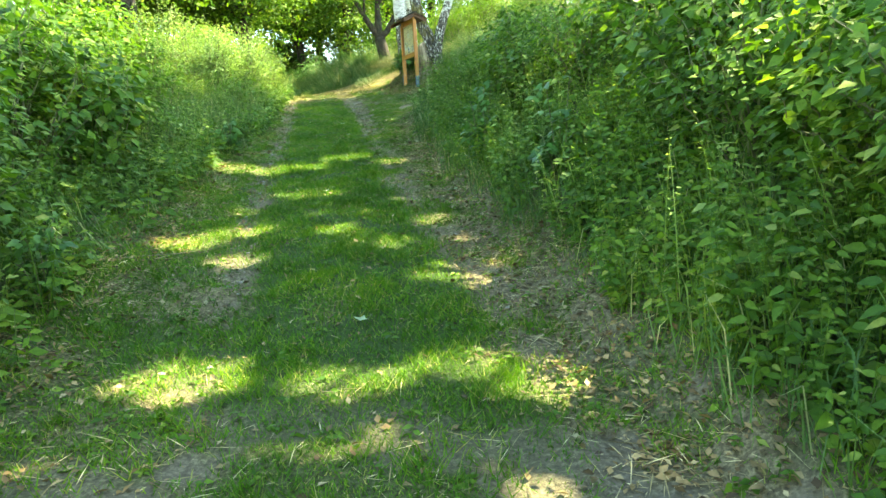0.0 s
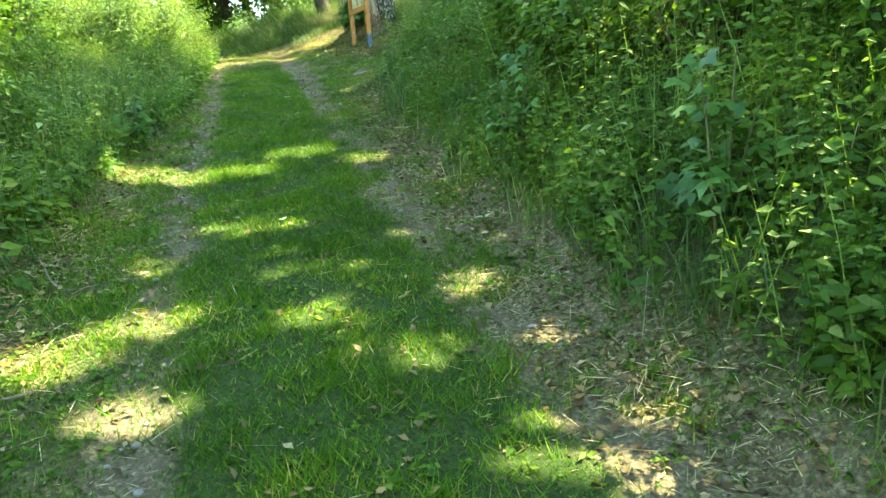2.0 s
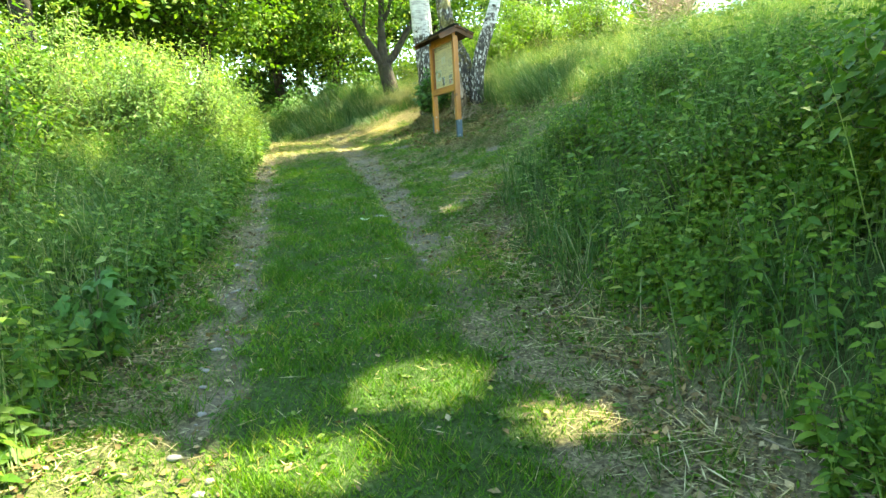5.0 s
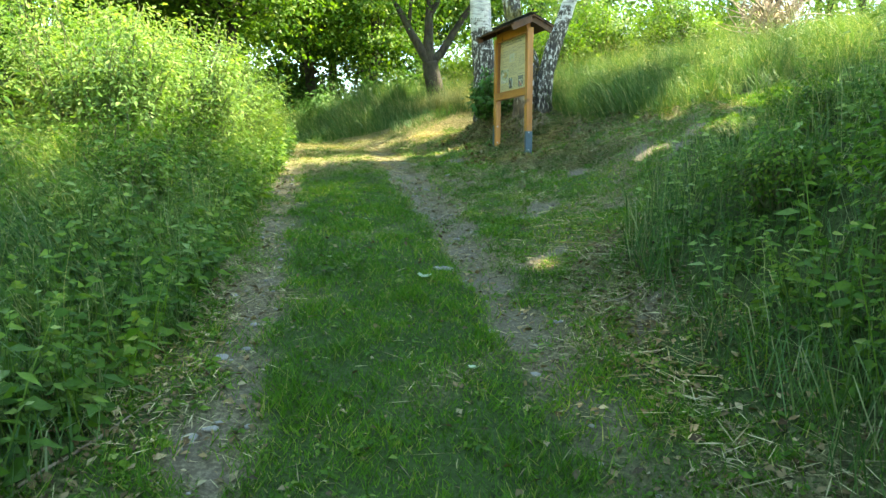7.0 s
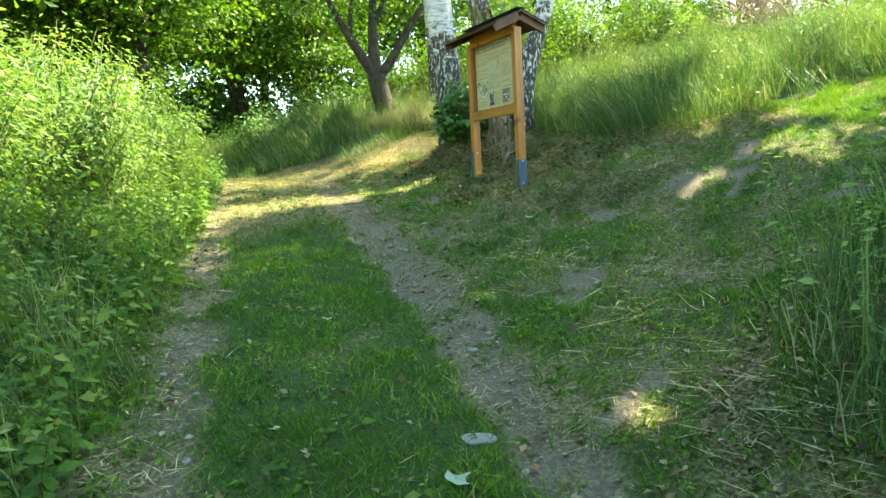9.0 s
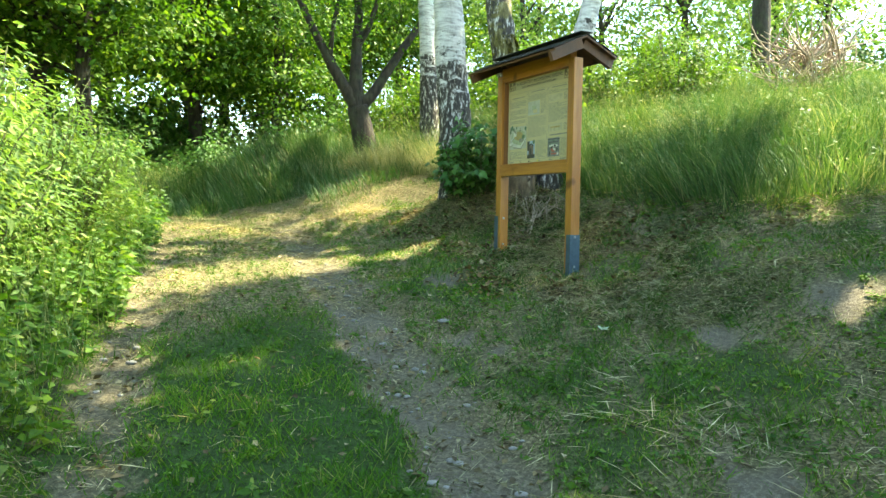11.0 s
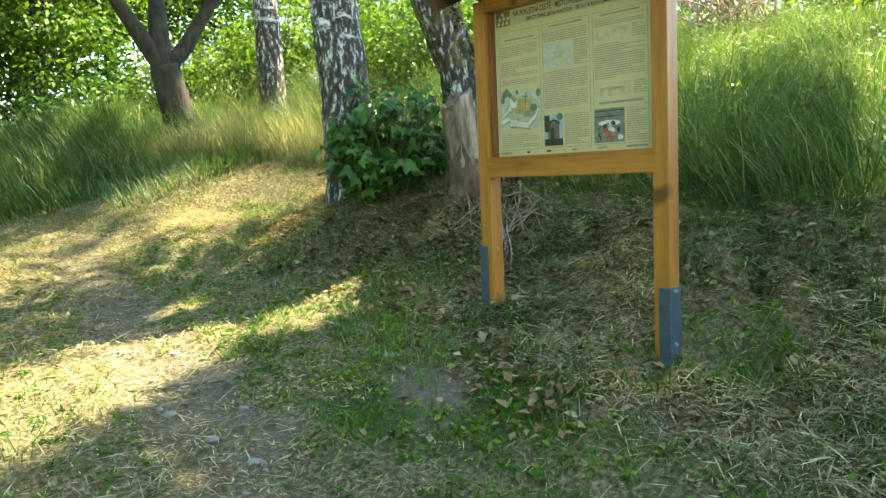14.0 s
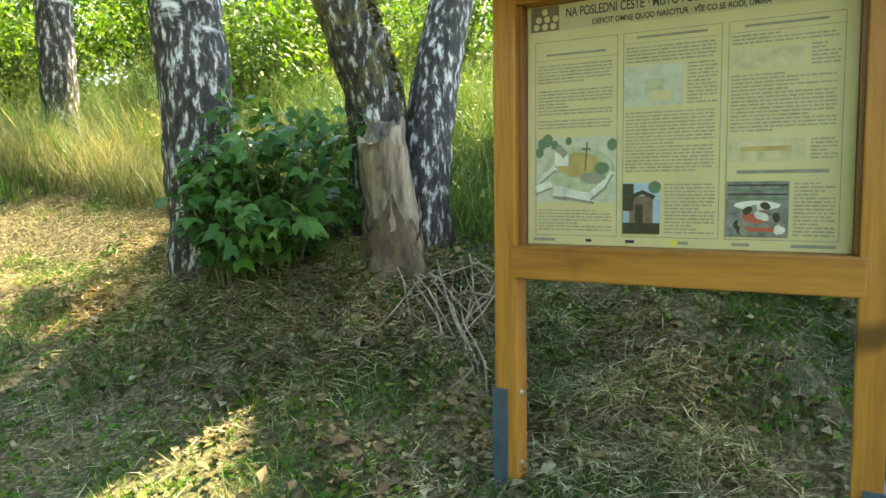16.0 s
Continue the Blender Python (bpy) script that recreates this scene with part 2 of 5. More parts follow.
def leaf_material(name, stops, through_it=0.35, rough=0.5):
    """Foliage: every leaf its own tone, some light let through."""
    m, nodes, links, bsdf = material(name)
    geo = nodes.new("ShaderNodeNewGeometry")
    tone = ramp(nodes, links, geo.outputs["Random Per Island"], stops)
    big = noise_node(nodes, links, 0.9, 2.0)
    tone = mix(nodes, links, 1.0, tone, ramp(nodes, links, big, [(0.35, (0.6, 0.7, 0.62)), (0.5, (0.95, 0.97, 0.9)), (0.66, (1.35, 1.2, 0.95))]), "MULTIPLY")
    spots = noise_node(nodes, links, 45.0, 3.0)
    tone = mix(nodes, links, 1.0, tone, ramp(nodes, links, spots, [(0.35, (0.8, 0.82, 0.8)), (0.65, (1.12, 1.1, 1.1))]), "MULTIPLY")
    links.new(tone, bsdf.inputs["Base Color"])
    bsdf.inputs["Roughness"].default_value = rough
    bsdf.inputs["Specular IOR Level"].default_value = 0.22
    tr = nodes.new("ShaderNodeBsdfTranslucent")
    warm = mix(nodes, links, 1.0, tone, (1.08, 1.1, 0.6), "MULTIPLY")
    links.new(warm, tr.inputs["Color"])
    ms = nodes.new("ShaderNodeMixShader")
    ms.inputs[0].default_value = through_it
    links.new(bsdf.outputs[0], ms.inputs[1])
    links.new(tr.outputs[0], ms.inputs[2])
    links.new(ms.outputs[0], nodes["Material Output"].inputs["Surface"])
    return m


M_LEAF = leaf_material("leaf_green", [(0.0, (0.04, 0.11, 0.014)), (0.5, (0.085, 0.185, 0.022)), (0.9, (0.15, 0.26, 0.035)), (1.0, (0.26, 0.32, 0.09))], 0.45)
M_LEAF_DARK = leaf_material("leaf_dark", [(0.0, (0.03, 0.09, 0.018)), (0.6, (0.055, 0.145, 0.028)), (1.0, (0.11, 0.21, 0.055))], 0.35)
M_LEAF_LIME = leaf_material("leaf_lime", [(0.0, (0.06, 0.14, 0.016)), (0.6, (0.115, 0.22, 0.024)), (1.0, (0.2, 0.3, 0.045))], 0.5)
M_WILLOW = leaf_material("leaf_willow", [(0.0, (0.1, 0.19, 0.045)), (0.6, (0.18, 0.29, 0.075)), (1.0, (0.3, 0.4, 0.15))], 0.45)
M_TURF = leaf_material("turf", [(0.0, (0.04, 0.125, 0.008)), (0.6, (0.085, 0.21, 0.012)), (0.88, (0.15, 0.27, 0.025)), (1.0, (0.4, 0.36, 0.14))], 0.4, 0.6)
M_TALL = leaf_material("tall_grass_blade", [(0.0, (0.04, 0.105, 0.026)), (0.5, (0.08, 0.165, 0.05)), (0.85, (0.15, 0.235, 0.095)), (1.0, (0.4, 0.39, 0.24))], 0.33, 0.55)
M_GOLD = leaf_material("dry_tall_grass", [(0.0, (0.1, 0.15, 0.045)), (0.4, (0.22, 0.235, 0.1)), (0.7, (0.38, 0.34, 0.19)), (1.0, (0.58, 0.51, 0.34))], 0.25, 0.6)
M_MAPLE = leaf_material("leaf_maple", [(0.0, (0.035, 0.11, 0.024)), (0.6, (0.075, 0.19, 0.04)), (1.0, (0.14, 0.28, 0.08))], 0.35, 0.36)
M_MOSS = leaf_material("moss", [(0.0, (0.05, 0.055, 0.01)), (0.6, (0.14, 0.13, 0.02)), (1.0, (0.27, 0.22, 0.04))], 0.15, 0.8)
M_PALE_LEAF = leaf_material("pale_leaf", [(0.0, (0.32, 0.42, 0.28)), (1.0, (0.42, 0.5, 0.36))], 0.3, 0.6)
M_SEED = leaf_material("grass_seed_head", [(0.0, (0.1, 0.17, 0.05)), (0.6, (0.22, 0.27, 0.11)), (1.0, (0.42, 0.4, 0.24))], 0.4, 0.7)
M_STRAW = leaf_material("straw", [(0.0, (0.1, 0.078, 0.036)), (0.45, (0.3, 0.25, 0.135)), (1.0, (0.62, 0.54, 0.34))], 0.12, 0.7)
M_LITTER = leaf_material("dead_leaf", [(0.0, (0.05, 0.032, 0.016)), (0.45, (0.17, 0.115, 0.055)), (0.85, (0.26, 0.19, 0.1)), (1.0, (0.4, 0.33, 0.21))], 0.1, 0.65)


def ground_material():
    m, nodes, links, bsdf = material("ground_soil")
    def attr(name):
        a = nodes.new("ShaderNodeAttribute")
        a.attribute_name = name
        return a.outputs["Fac"]
    fine = noise_node(nodes, links, 38.0, 6.0, 0.7)
    mid = noise_node(nodes, links, 5.0, 5.0)
    soil = ramp(nodes, links, fine, [(0.25, (0.06, 0.052, 0.038)), (0.5, (0.14, 0.122, 0.092)), (0.75, (0.27, 0.24, 0.185))])
    soil = mix(nodes, links, mid, soil, (0.12, 0.105, 0.078), "MIX")
    # Litter and green floor tones, dark ends deepened for shade between the blades.
    litter = ramp(nodes, links, fine, [(0.32, (0.035, 0.028, 0.015)), (0.5, (0.14, 0.115, 0.058)), (0.72, (0.42, 0.35, 0.19))])
    moss = ramp(nodes, links, fine, [(0.3, (0.012, 0.02, 0.006)), (0.55, (0.04, 0.075, 0.018)), (0.8, (0.1, 0.13, 0.045))])
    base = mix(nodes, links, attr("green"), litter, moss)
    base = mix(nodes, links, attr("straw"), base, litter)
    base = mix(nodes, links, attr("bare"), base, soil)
    links.new(base, bsdf.inputs["Base Color"])
    bsdf.inputs["Roughness"].default_value = 0.95
    bsdf.inputs["Specular IOR Level"].default_value = 0.15
    bump(nodes, links, bsdf, fine, 0.8, 0.03)
    return m


def wood_material(name, dark, light, rough=0.45, along=(1, 1, 0.06)):
    m, nodes, links, bsdf = material(name)
    grain = noise_node(nodes, links, 14.0, 5.0, 0.6, None, tuple(6 * c for c in along))
    band = noise_node(nodes, links, 3.0, 2.0, 0.5, None, tuple(4 * c for c in along))
    knots = noise_node(nodes, links, 4.5, 1.0, 0.4, None, (1, 1, 0.7))
    col = ramp(nodes, links, grain, [(0.3, dark), (0.65, light)])
    col = mix(nodes, links, 0.5, col, ramp(nodes, links, band, [(0.35, dark), (0.6, light)]))
    col = mix(nodes, links, ramp(nodes, links, knots, [(0.66, (0, 0, 0)), (0.71, (0.8, 0.8, 0.8))]), col, tuple(c * 0.3 for c in dark))
    links.new(col, bsdf.inputs["Base Color"])
    bsdf.inputs["Roughness"].default_value = rough
    bump(nodes, links, bsdf, grain, 0.15, 0.004)
    return m


def bark_material(name, dark, light, scale, stretch, depth=0.03):
    m, nodes, links, bsdf = material(name)
    a = noise_node(nodes, links, scale, 6.0, 0.65, None, stretch)
    b = noise_node(nodes, links, scale * 0.25, 3.0)
    col = ramp(nodes, links, a, [(0.33, dark), (0.68, light)])
    col = mix(nodes, links, ramp(nodes, links, b, [(0.5, (0, 0, 0)), (0.75, (0.5, 0.5, 0.5))]), col, (0.07, 0.09, 0.035))
    links.new(col, bsdf.inputs["Base Color"])
    bsdf.inputs["Roughness"].default_value = 0.9
    bump(nodes, links, bsdf, a, 0.9, depth)
    return m


def birch_material(name, dark_to, moss=0.0):
    """White papery bark with black scars, cracked and dark near the foot up to the given height."""
    m, nodes, links, bsdf = material(name)
    co = nodes.new("ShaderNodeTexCoord").outputs["Object"]
    paper = noise_node(nodes, links, 9.0, 4.0, 0.6, co, (0.6, 0.6, 3.0))
    white = ramp(nodes, links, paper, [(0.35, (0.32, 0.3, 0.28)), (0.55, (0.62, 0.6, 0.57)), (0.8, (0.75, 0.74, 0.72))])
    scars = noise_node(nodes, links, 5.5, 5.0, 0.7, co, (0.8, 0.8, 1.5))
    cracks = noise_node(nodes, links, 25.0, 5.0, 0.62, co, (1.0, 1.0, 0.36))
    black = ramp(nodes, links, cracks, [(0.35, (0.01, 0.008, 0.007)), (0.53, (0.055, 0.045, 0.036)), (0.565, (0.2, 0.185, 0.155)), (0.6, (0.42, 0.4, 0.36)), (0.68, (0.64, 0.62, 0.57))])
    sep = nodes.new("ShaderNodeSeparateXYZ")
    links.new(co, sep.inputs[0])
    mr = nodes.new("ShaderNodeMapRange")
    mr.inputs["From Min"].default_value, mr.inputs["From Max"].default_value = dark_to * 0.35, dark_to * 1.5
    mr.inputs["To Min"].default_value, mr.inputs["To Max"].default_value = 0.45, -0.16
    links.new(sep.outputs[2], mr.inputs[0])
    add = nodes.new("ShaderNodeMath")
    links.new(mr.outputs[0], add.inputs[0])
    links.new(scars, add.inputs[1])
    col = mix(nodes, links, ramp(nodes, links, add.outputs[0], [(0.52, (0, 0, 0)), (0.6, (1, 1, 1))]), white, black)
    if moss:
        mo = noise_node(nodes, links, 3.2, 6.0, 0.75, co)
        col = mix(nodes, links, ramp(nodes, links, mo, [(0.5, (0, 0, 0)), (0.56, (moss, moss, moss))]), col,
                  ramp(nodes, links, cracks, [(0.3, (0.05, 0.045, 0.012)), (0.7, (0.2, 0.17, 0.035))]))
    links.new(col, bsdf.inputs["Base Color"])
    bsdf.inputs["Roughness"].default_value = 0.75
    bump(nodes, links, bsdf, cracks, 0.9, 0.03)
    return m


def plain(name, colour, rough=0.5, metal=0.0, grime=0.15, scale=20.0):
    m, nodes, links, bsdf = material(name)
    n = noise_node(nodes, links, scale, 4.0)
    dark = tuple(c * (1 - grime * 2) for c in colour)
    links.new(ramp(nodes, links, n, [(0.3, dark), (0.65, colour)]), bsdf.inputs["Base Color"])
    bsdf.inputs["Roughness"].default_value, bsdf.inputs["Metallic"].default_value = rough, metal
    return m


M_GROUND = ground_material()
M_PINE = wood_material("stained_pine", (0.23, 0.078, 0.01), (0.47, 0.2, 0.032))
M_PINE_RAIL = wood_material("stained_pine_rail", (0.23, 0.078, 0.01), (0.47, 0.2, 0.032), 0.45, (0.06, 1, 1))
M_PINE_DARK = wood_material("stained_pine_dark", (0.12, 0.042, 0.012), (0.26, 0.1, 0.03))
# Dark stained pine, darkened again to stand for the roof's shade.
M_ROOFWOOD_SHADED = wood_material("roof_boarding_shaded", (0.05, 0.021, 0.009), (0.12, 0.05, 0.02), 0.6)
M_BARK = bark_material("dark_bark", (0.012, 0.009, 0.007), (0.06, 0.046, 0.032), 12, (1, 1, 0.3))
M_STEM = bark_material("stem_bark", (0.06, 0.065, 0.028), (0.17, 0.18, 0.08), 20, (1, 1, 0.4), 0.005)
M_BIRCH = birch_material("birch_bark", 1.8)
M_BIRCH_B = birch_material("birch_bark_pale", 1.7)
M_BIRCH_MOSS = birch_material("birch_bark_mossy", 3.0, 0.85)
M_STUMP = bark_material("weathered_stump_wood", (0.035, 0.024, 0.016), (0.5, 0.38, 0.25), 6, (1.6, 1.6, 0.32), 0.05)
M_OLDBARK = bark_material("old_brown_bark", (0.035, 0.022, 0.013), (0.22, 0.15, 0.085), 8, (1.3, 1.3, 0.6), 0.05)
M_STEEL = plain("painted_steel", (0.07, 0.115, 0.15), 0.45, 0.3)
M_ZINC = plain("zinc_bolt", (0.55, 0.56, 0.57), 0.35, 0.9)
M_SHINGLE = plain("bitumen_shingle", (0.036, 0.036, 0.033), 0.9, 0.0, 0.3, 60)
M_STONE = plain("pale_stone", (0.27, 0.255, 0.225), 0.85, 0.0, 0.25, 12)
M_CUT = bark_material("dry_cut_branch", (0.2, 0.14, 0.1), (0.5, 0.4, 0.31), 18, (1, 1, 0.5), 0.003)
M_TWIG = bark_material("dry_twig", (0.1, 0.075, 0.05), (0.3, 0.24, 0.17), 25, (1, 1, 0.5), 0.003)


# ---- mesh helpers ----
def fast_mesh(name, verts, tris, mat):
    """A mesh of triangles from arrays."""
    me = bpy.data.meshes.new(name)
    verts, tris = np.ascontiguousarray(verts, np.float32), np.ascontiguousarray(tris, np.int32)
    me.vertices.add(len(verts))
    me.vertices.foreach_set("co", verts.ravel())
    me.loops.add(tris.size)
    me.loops.foreach_set("vertex_index", tris.ravel())
    me.polygons.add(len(tris))
    me.polygons.foreach_set("loop_start", np.arange(0, tris.size, 3, dtype=np.int32))
    me.update(calc_edges=True)
    me.validate()
    me.materials.append(mat)
    return me


def put(name, me, parent=None, label=""):
    ob = new(name, me)
    ob.parent = parent
    return tagged(ob, label)


def part(name, bm, mat, parent=None, label="", even=False):
    me = bpy.data.meshes.new(name)
    bmesh.ops.recalc_face_normals(bm, faces=bm.faces)
    bm.to_mesh(me)
    bm.free()
    me.materials.append(mat)
    if even:
        for p in me.polygons:
            p.use_smooth = True
    return put(name, me, parent, label)


def thing(name, x, y, z, label, category, group="", rz=0.0):
    ob = new(name)
    ob.matrix_basis = pose(x, y, z, 0, 0, rz)
    return tagged(ob, label, category, group)


def box(bm, size, m, bevel=0.0):
    made = bmesh.ops.create_cube(bm, size=1.0, matrix=m @ Matrix.Diagonal((*size, 1)))
    if bevel:
        es = {e for v in made["verts"] for e in v.link_edges}
        bmesh.ops.bevel(bm, geom=list(es), offset=bevel, segments=2, affect="EDGES", profile=0.6)


def unit(v):
    return v / np.maximum(np.linalg.norm(v, axis=-1, keepdims=True), 1e-9)


def blades(base, height, width, lean, bend=0.5, swathe=False):
    """Grass blades: arrays of verts and triangles; five verts a blade. In swathes neighbours lean the same way."""
    n = len(base)
    az, side = rng.uniform(0, 2 * np.pi, n), rng.uniform(0, 2 * np.pi, n)
    if swathe:
        az = 3.6 + 1.6 * wobble(base[:, 0], base[:, 1], 0.8, 61) + 1.1 * wobble(base[:, 0], base[:, 1], 0.3, 62) + rng.normal(0, 0.55, n)
    out = np.stack([np.cos(az), np.sin(az), 0 * az], 1) * (lean * height)[:, None]
    wide = np.stack([np.cos(side), np.sin(side), 0 * side], 1) * (width / 2)[:, None]
    up = np.zeros((n, 3))
    up[:, 2] = height
    mid = base + 0.55 * up + out * (0.55 * (1 - bend))
    tip = base + up * (1 - 0.35 * lean[:, None]) + out
    v = np.stack([base - wide, base + wide, mid - 0.75 * wide, mid + 0.75 * wide, tip], 1).reshape(-1, 3)
    t = np.array([[0, 1, 3], [0, 3, 2], [2, 3, 4]])[None] + 5 * np.arange(n)[:, None, None]
    return v, t.reshape(-1, 3)


def leaves(base, way, length, wide, fold=0.25, droop=0.25, face=None):
    """Leaves as kites folded along the midrib, from base points along way."""
    n = len(base)
    way = unit(way)
    up = (np.tile([0.0, 0.0, 1.0], (n, 1)) if face is None else face) + rng.normal(0, 0.3, (n, 3))
    side = unit(np.cross(way, up))
    nor = np.cross(side, way)
    L, W = np.asarray(length)[:, None], np.asarray(wide)[:, None] / 2
    drop = np.zeros((n, 3))
    drop[:, 2] = -droop * np.asarray(length)
    mid = base + 0.42 * L * way + 0.3 * drop
    tip = base + L * way + drop
    v = np.stack([base, mid - W * side + fold * W * nor, tip, mid + W * side + fold * W * nor], 1).reshape(-1, 3)
    t = np.array([[0, 2, 1], [0, 3, 2]])[None] + 4 * np.arange(n)[:, None, None]
    return v, t.reshape(-1, 3)


def oval_leaves(base, way, length, wide, face, fold=0.22, droop=0.3):
    """Leaves with a pointed oval outline, folded a little and bent down, for the nearest plants."""
    n = len(base)
    way = unit(way)
    side = unit(np.cross(way, face + rng.normal(0, 0.3, (n, 3))))
    nor = np.cross(side, way)
    L, W = np.asarray(length)[:, None], np.asarray(wide)[:, None] / 2
    drop = np.zeros((n, 3))
    drop[:, 2] = -droop * np.asarray(length)
    def rim(f, w, s):
        return base + f * L * way + f * f * drop + s * w * W * side + fold * w * W * nor
    v = np.stack([base, rim(0.28, 0.95, -1), rim(0.62, 0.75, -1), base + L * way + drop, rim(0.62, 0.75, 1), rim(0.28, 0.95, 1)], 1).reshape(-1, 3)
    t = np.array([[0, 3, 2], [0, 2, 1], [0, 4, 3], [0, 5, 4]])[None] + 6 * np.arange(n)[:, None, None]
    return v, t.reshape(-1, 3)


def short_blades(base, height, width, lean):
    """Turf: one slim triangle a blade."""
    n = len(base)
    az, side = rng.uniform(0, 2 * np.pi, n), rng.uniform(0, 2 * np.pi, n)
    wide = np.stack([np.cos(side), np.sin(side), 0 * side], 1) * (width / 2)[:, None]
    tip = base + np.stack([np.cos(az) * lean * height, np.sin(az) * lean * height, height], 1)
    return np.stack([base - wide, base + wide, tip], 1).reshape(-1, 3), np.arange(3 * n).reshape(-1, 3)


def joined(*sets):
    vs, ts, k = [], [], 0
    for v, t in sets:
        vs.append(v)
        ts.append(t + k)
        k += len(v)
    return np.concatenate(vs), np.concatenate(ts)


def tube(points, radii, sides=8, rough=0.0):
    """A tapered round tube along points, closed at its far end."""
    p, r = np.asarray(points, float), np.asarray(radii, float)
    tang = unit(np.gradient(p, axis=0))
    ref = np.where(np.abs(tang[:, 2:3]) > 0.9, [[1.0, 0, 0]], [[0, 0, 1.0]])
    if np.abs(tang[:, 2]).mean() > 0.7:
        ref = np.tile([1.0, 0, 0], (len(p), 1))
    a = unit(np.cross(tang, ref))
    b = np.cross(tang, a)
    ang = np.linspace(0, 2 * np.pi, sides, endpoint=False)
    rr = r[:, None] * (1 + rough * rng.normal(0, 1, (len(p), sides)) + 1.2 * rough * np.sin(3 * ang + 1)[None])
    ring = p[:, None] + rr[..., None] * (np.cos(ang)[None, :, None] * a[:, None] + np.sin(ang)[None, :, None] * b[:, None])
    v = np.concatenate([ring.reshape(-1, 3), p[-1:]])
    i, j = np.meshgrid(np.arange(len(p) - 1), np.arange(sides), indexing="ij")
    q0, q1 = i * sides + j, i * sides + (j + 1) % sides
    t = np.concatenate([np.stack([q0, q1, q1 + sides], -1).reshape(-1, 3), np.stack([q0, q1 + sides, q0 + sides], -1).reshape(-1, 3),
                        np.stack([(len(p) - 1) * sides + np.arange(sides), (len(p) - 1) * sides + (np.arange(sides) + 1) % sides,
                                  np.full(sides, len(p) * sides)], -1)])
    return v, t


def curve_points(a, b, sag, n=8):
    """Points from a to b that bow by the vector sag."""
    s = np.linspace(0, 1, n)[:, None]
    return np.asarray(a) * (1 - s) + np.asarray(b) * s + np.asarray(sag) * (4 * s * (1 - s))


def even_mesh(me):
    me.polygons.foreach_set("use_smooth", np.ones(len(me.polygons), bool))
    return me


# ---- trees and shrubs ----
def crown_leaves(centres, spread, per, size, flat=0.6, foot=None):
    c = np.repeat(centres, per, axis=0)
    p = c + rng.normal(0, 1, c.shape) * np.array([spread, spread, spread * flat])
    # Leaves in the way of the placed sun spots are dropped.
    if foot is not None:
        clear = ~blocks_sun(p + np.asarray(foot))
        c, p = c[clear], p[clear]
    way = rng.normal(0, 1, c.shape) + unit(p - c) * 0.8
    way[:, 2] = 0.45 * way[:, 2] - 0.15
    L = size * rng.uniform(0.6, 1.25, len(p))
    out = unit(p - centres.mean(0)) * 0.8 + [0, 0, 0.6]
    return leaves(p, way, L, L * rng.uniform(0.55, 0.8, len(p)), face=out)


def tree(name, trunk, radii, crown_mid, crown_size, clumps, per, leaf, mats, label, spread=0.55, limbs=14, category="tree", group="", hollow=0.35, sides=10, foot=None):
    """A tree at the origin: trunk along points, limbs to the clumps of its crown."""
    ob = new(name)
    tagged(ob, label, category, group)
    trunk, radii = np.asarray(trunk, float), np.asarray(radii, float)
    s = np.linspace(0, len(trunk) - 1, 4 * len(trunk))
    path = np.stack([np.interp(s, np.arange(len(trunk)), trunk[:, k]) for k in range(3)], 1)
    path[1:-1, :2] += rng.normal(0, 0.012, (len(path) - 2, 2))
    rad = np.interp(s, np.arange(len(trunk)), radii)
    put("trunk", even_mesh(fast_mesh("trunk", *tube(path, rad, sides, 0.03), mats[0])), ob)
    u = unit(rng.normal(0, 1, (clumps, 3)))
    q = u * rng.uniform(hollow, 1, (clumps, 1)) ** 0.6 * np.asarray(crown_size) + np.asarray(crown_mid)
    q += 0.35 * rng.normal(0, 1, q.shape)
    sets = []
    for k in range(min(limbs, clumps)):
        end = q[k]
        low = np.abs(path[:, 2] - min(path[-1, 2], max(end[2] - 1.2 - 0.5 * np.hypot(*(end[:2] - path[-1, :2])), path[len(path) // 3, 2])))
        i = int(low.argmin())
        pts = curve_points(path[i], end, (0, 0, 0.25), 7)
        pts[1:-1] += rng.normal(0, 0.06, (5, 3))
        sets.append(tube(pts, np.linspace(max(0.5 * rad[i], 0.03), 0.012, 7), 6))
    put("branchwork", even_mesh(fast_mesh("branchwork", *joined(*sets), mats[0])), ob)
    put("crown", fast_mesh("crown", *crown_leaves(q, spread, per, leaf, 0.6 if foot else 0.35, foot), mats[1]), ob)
    return ob


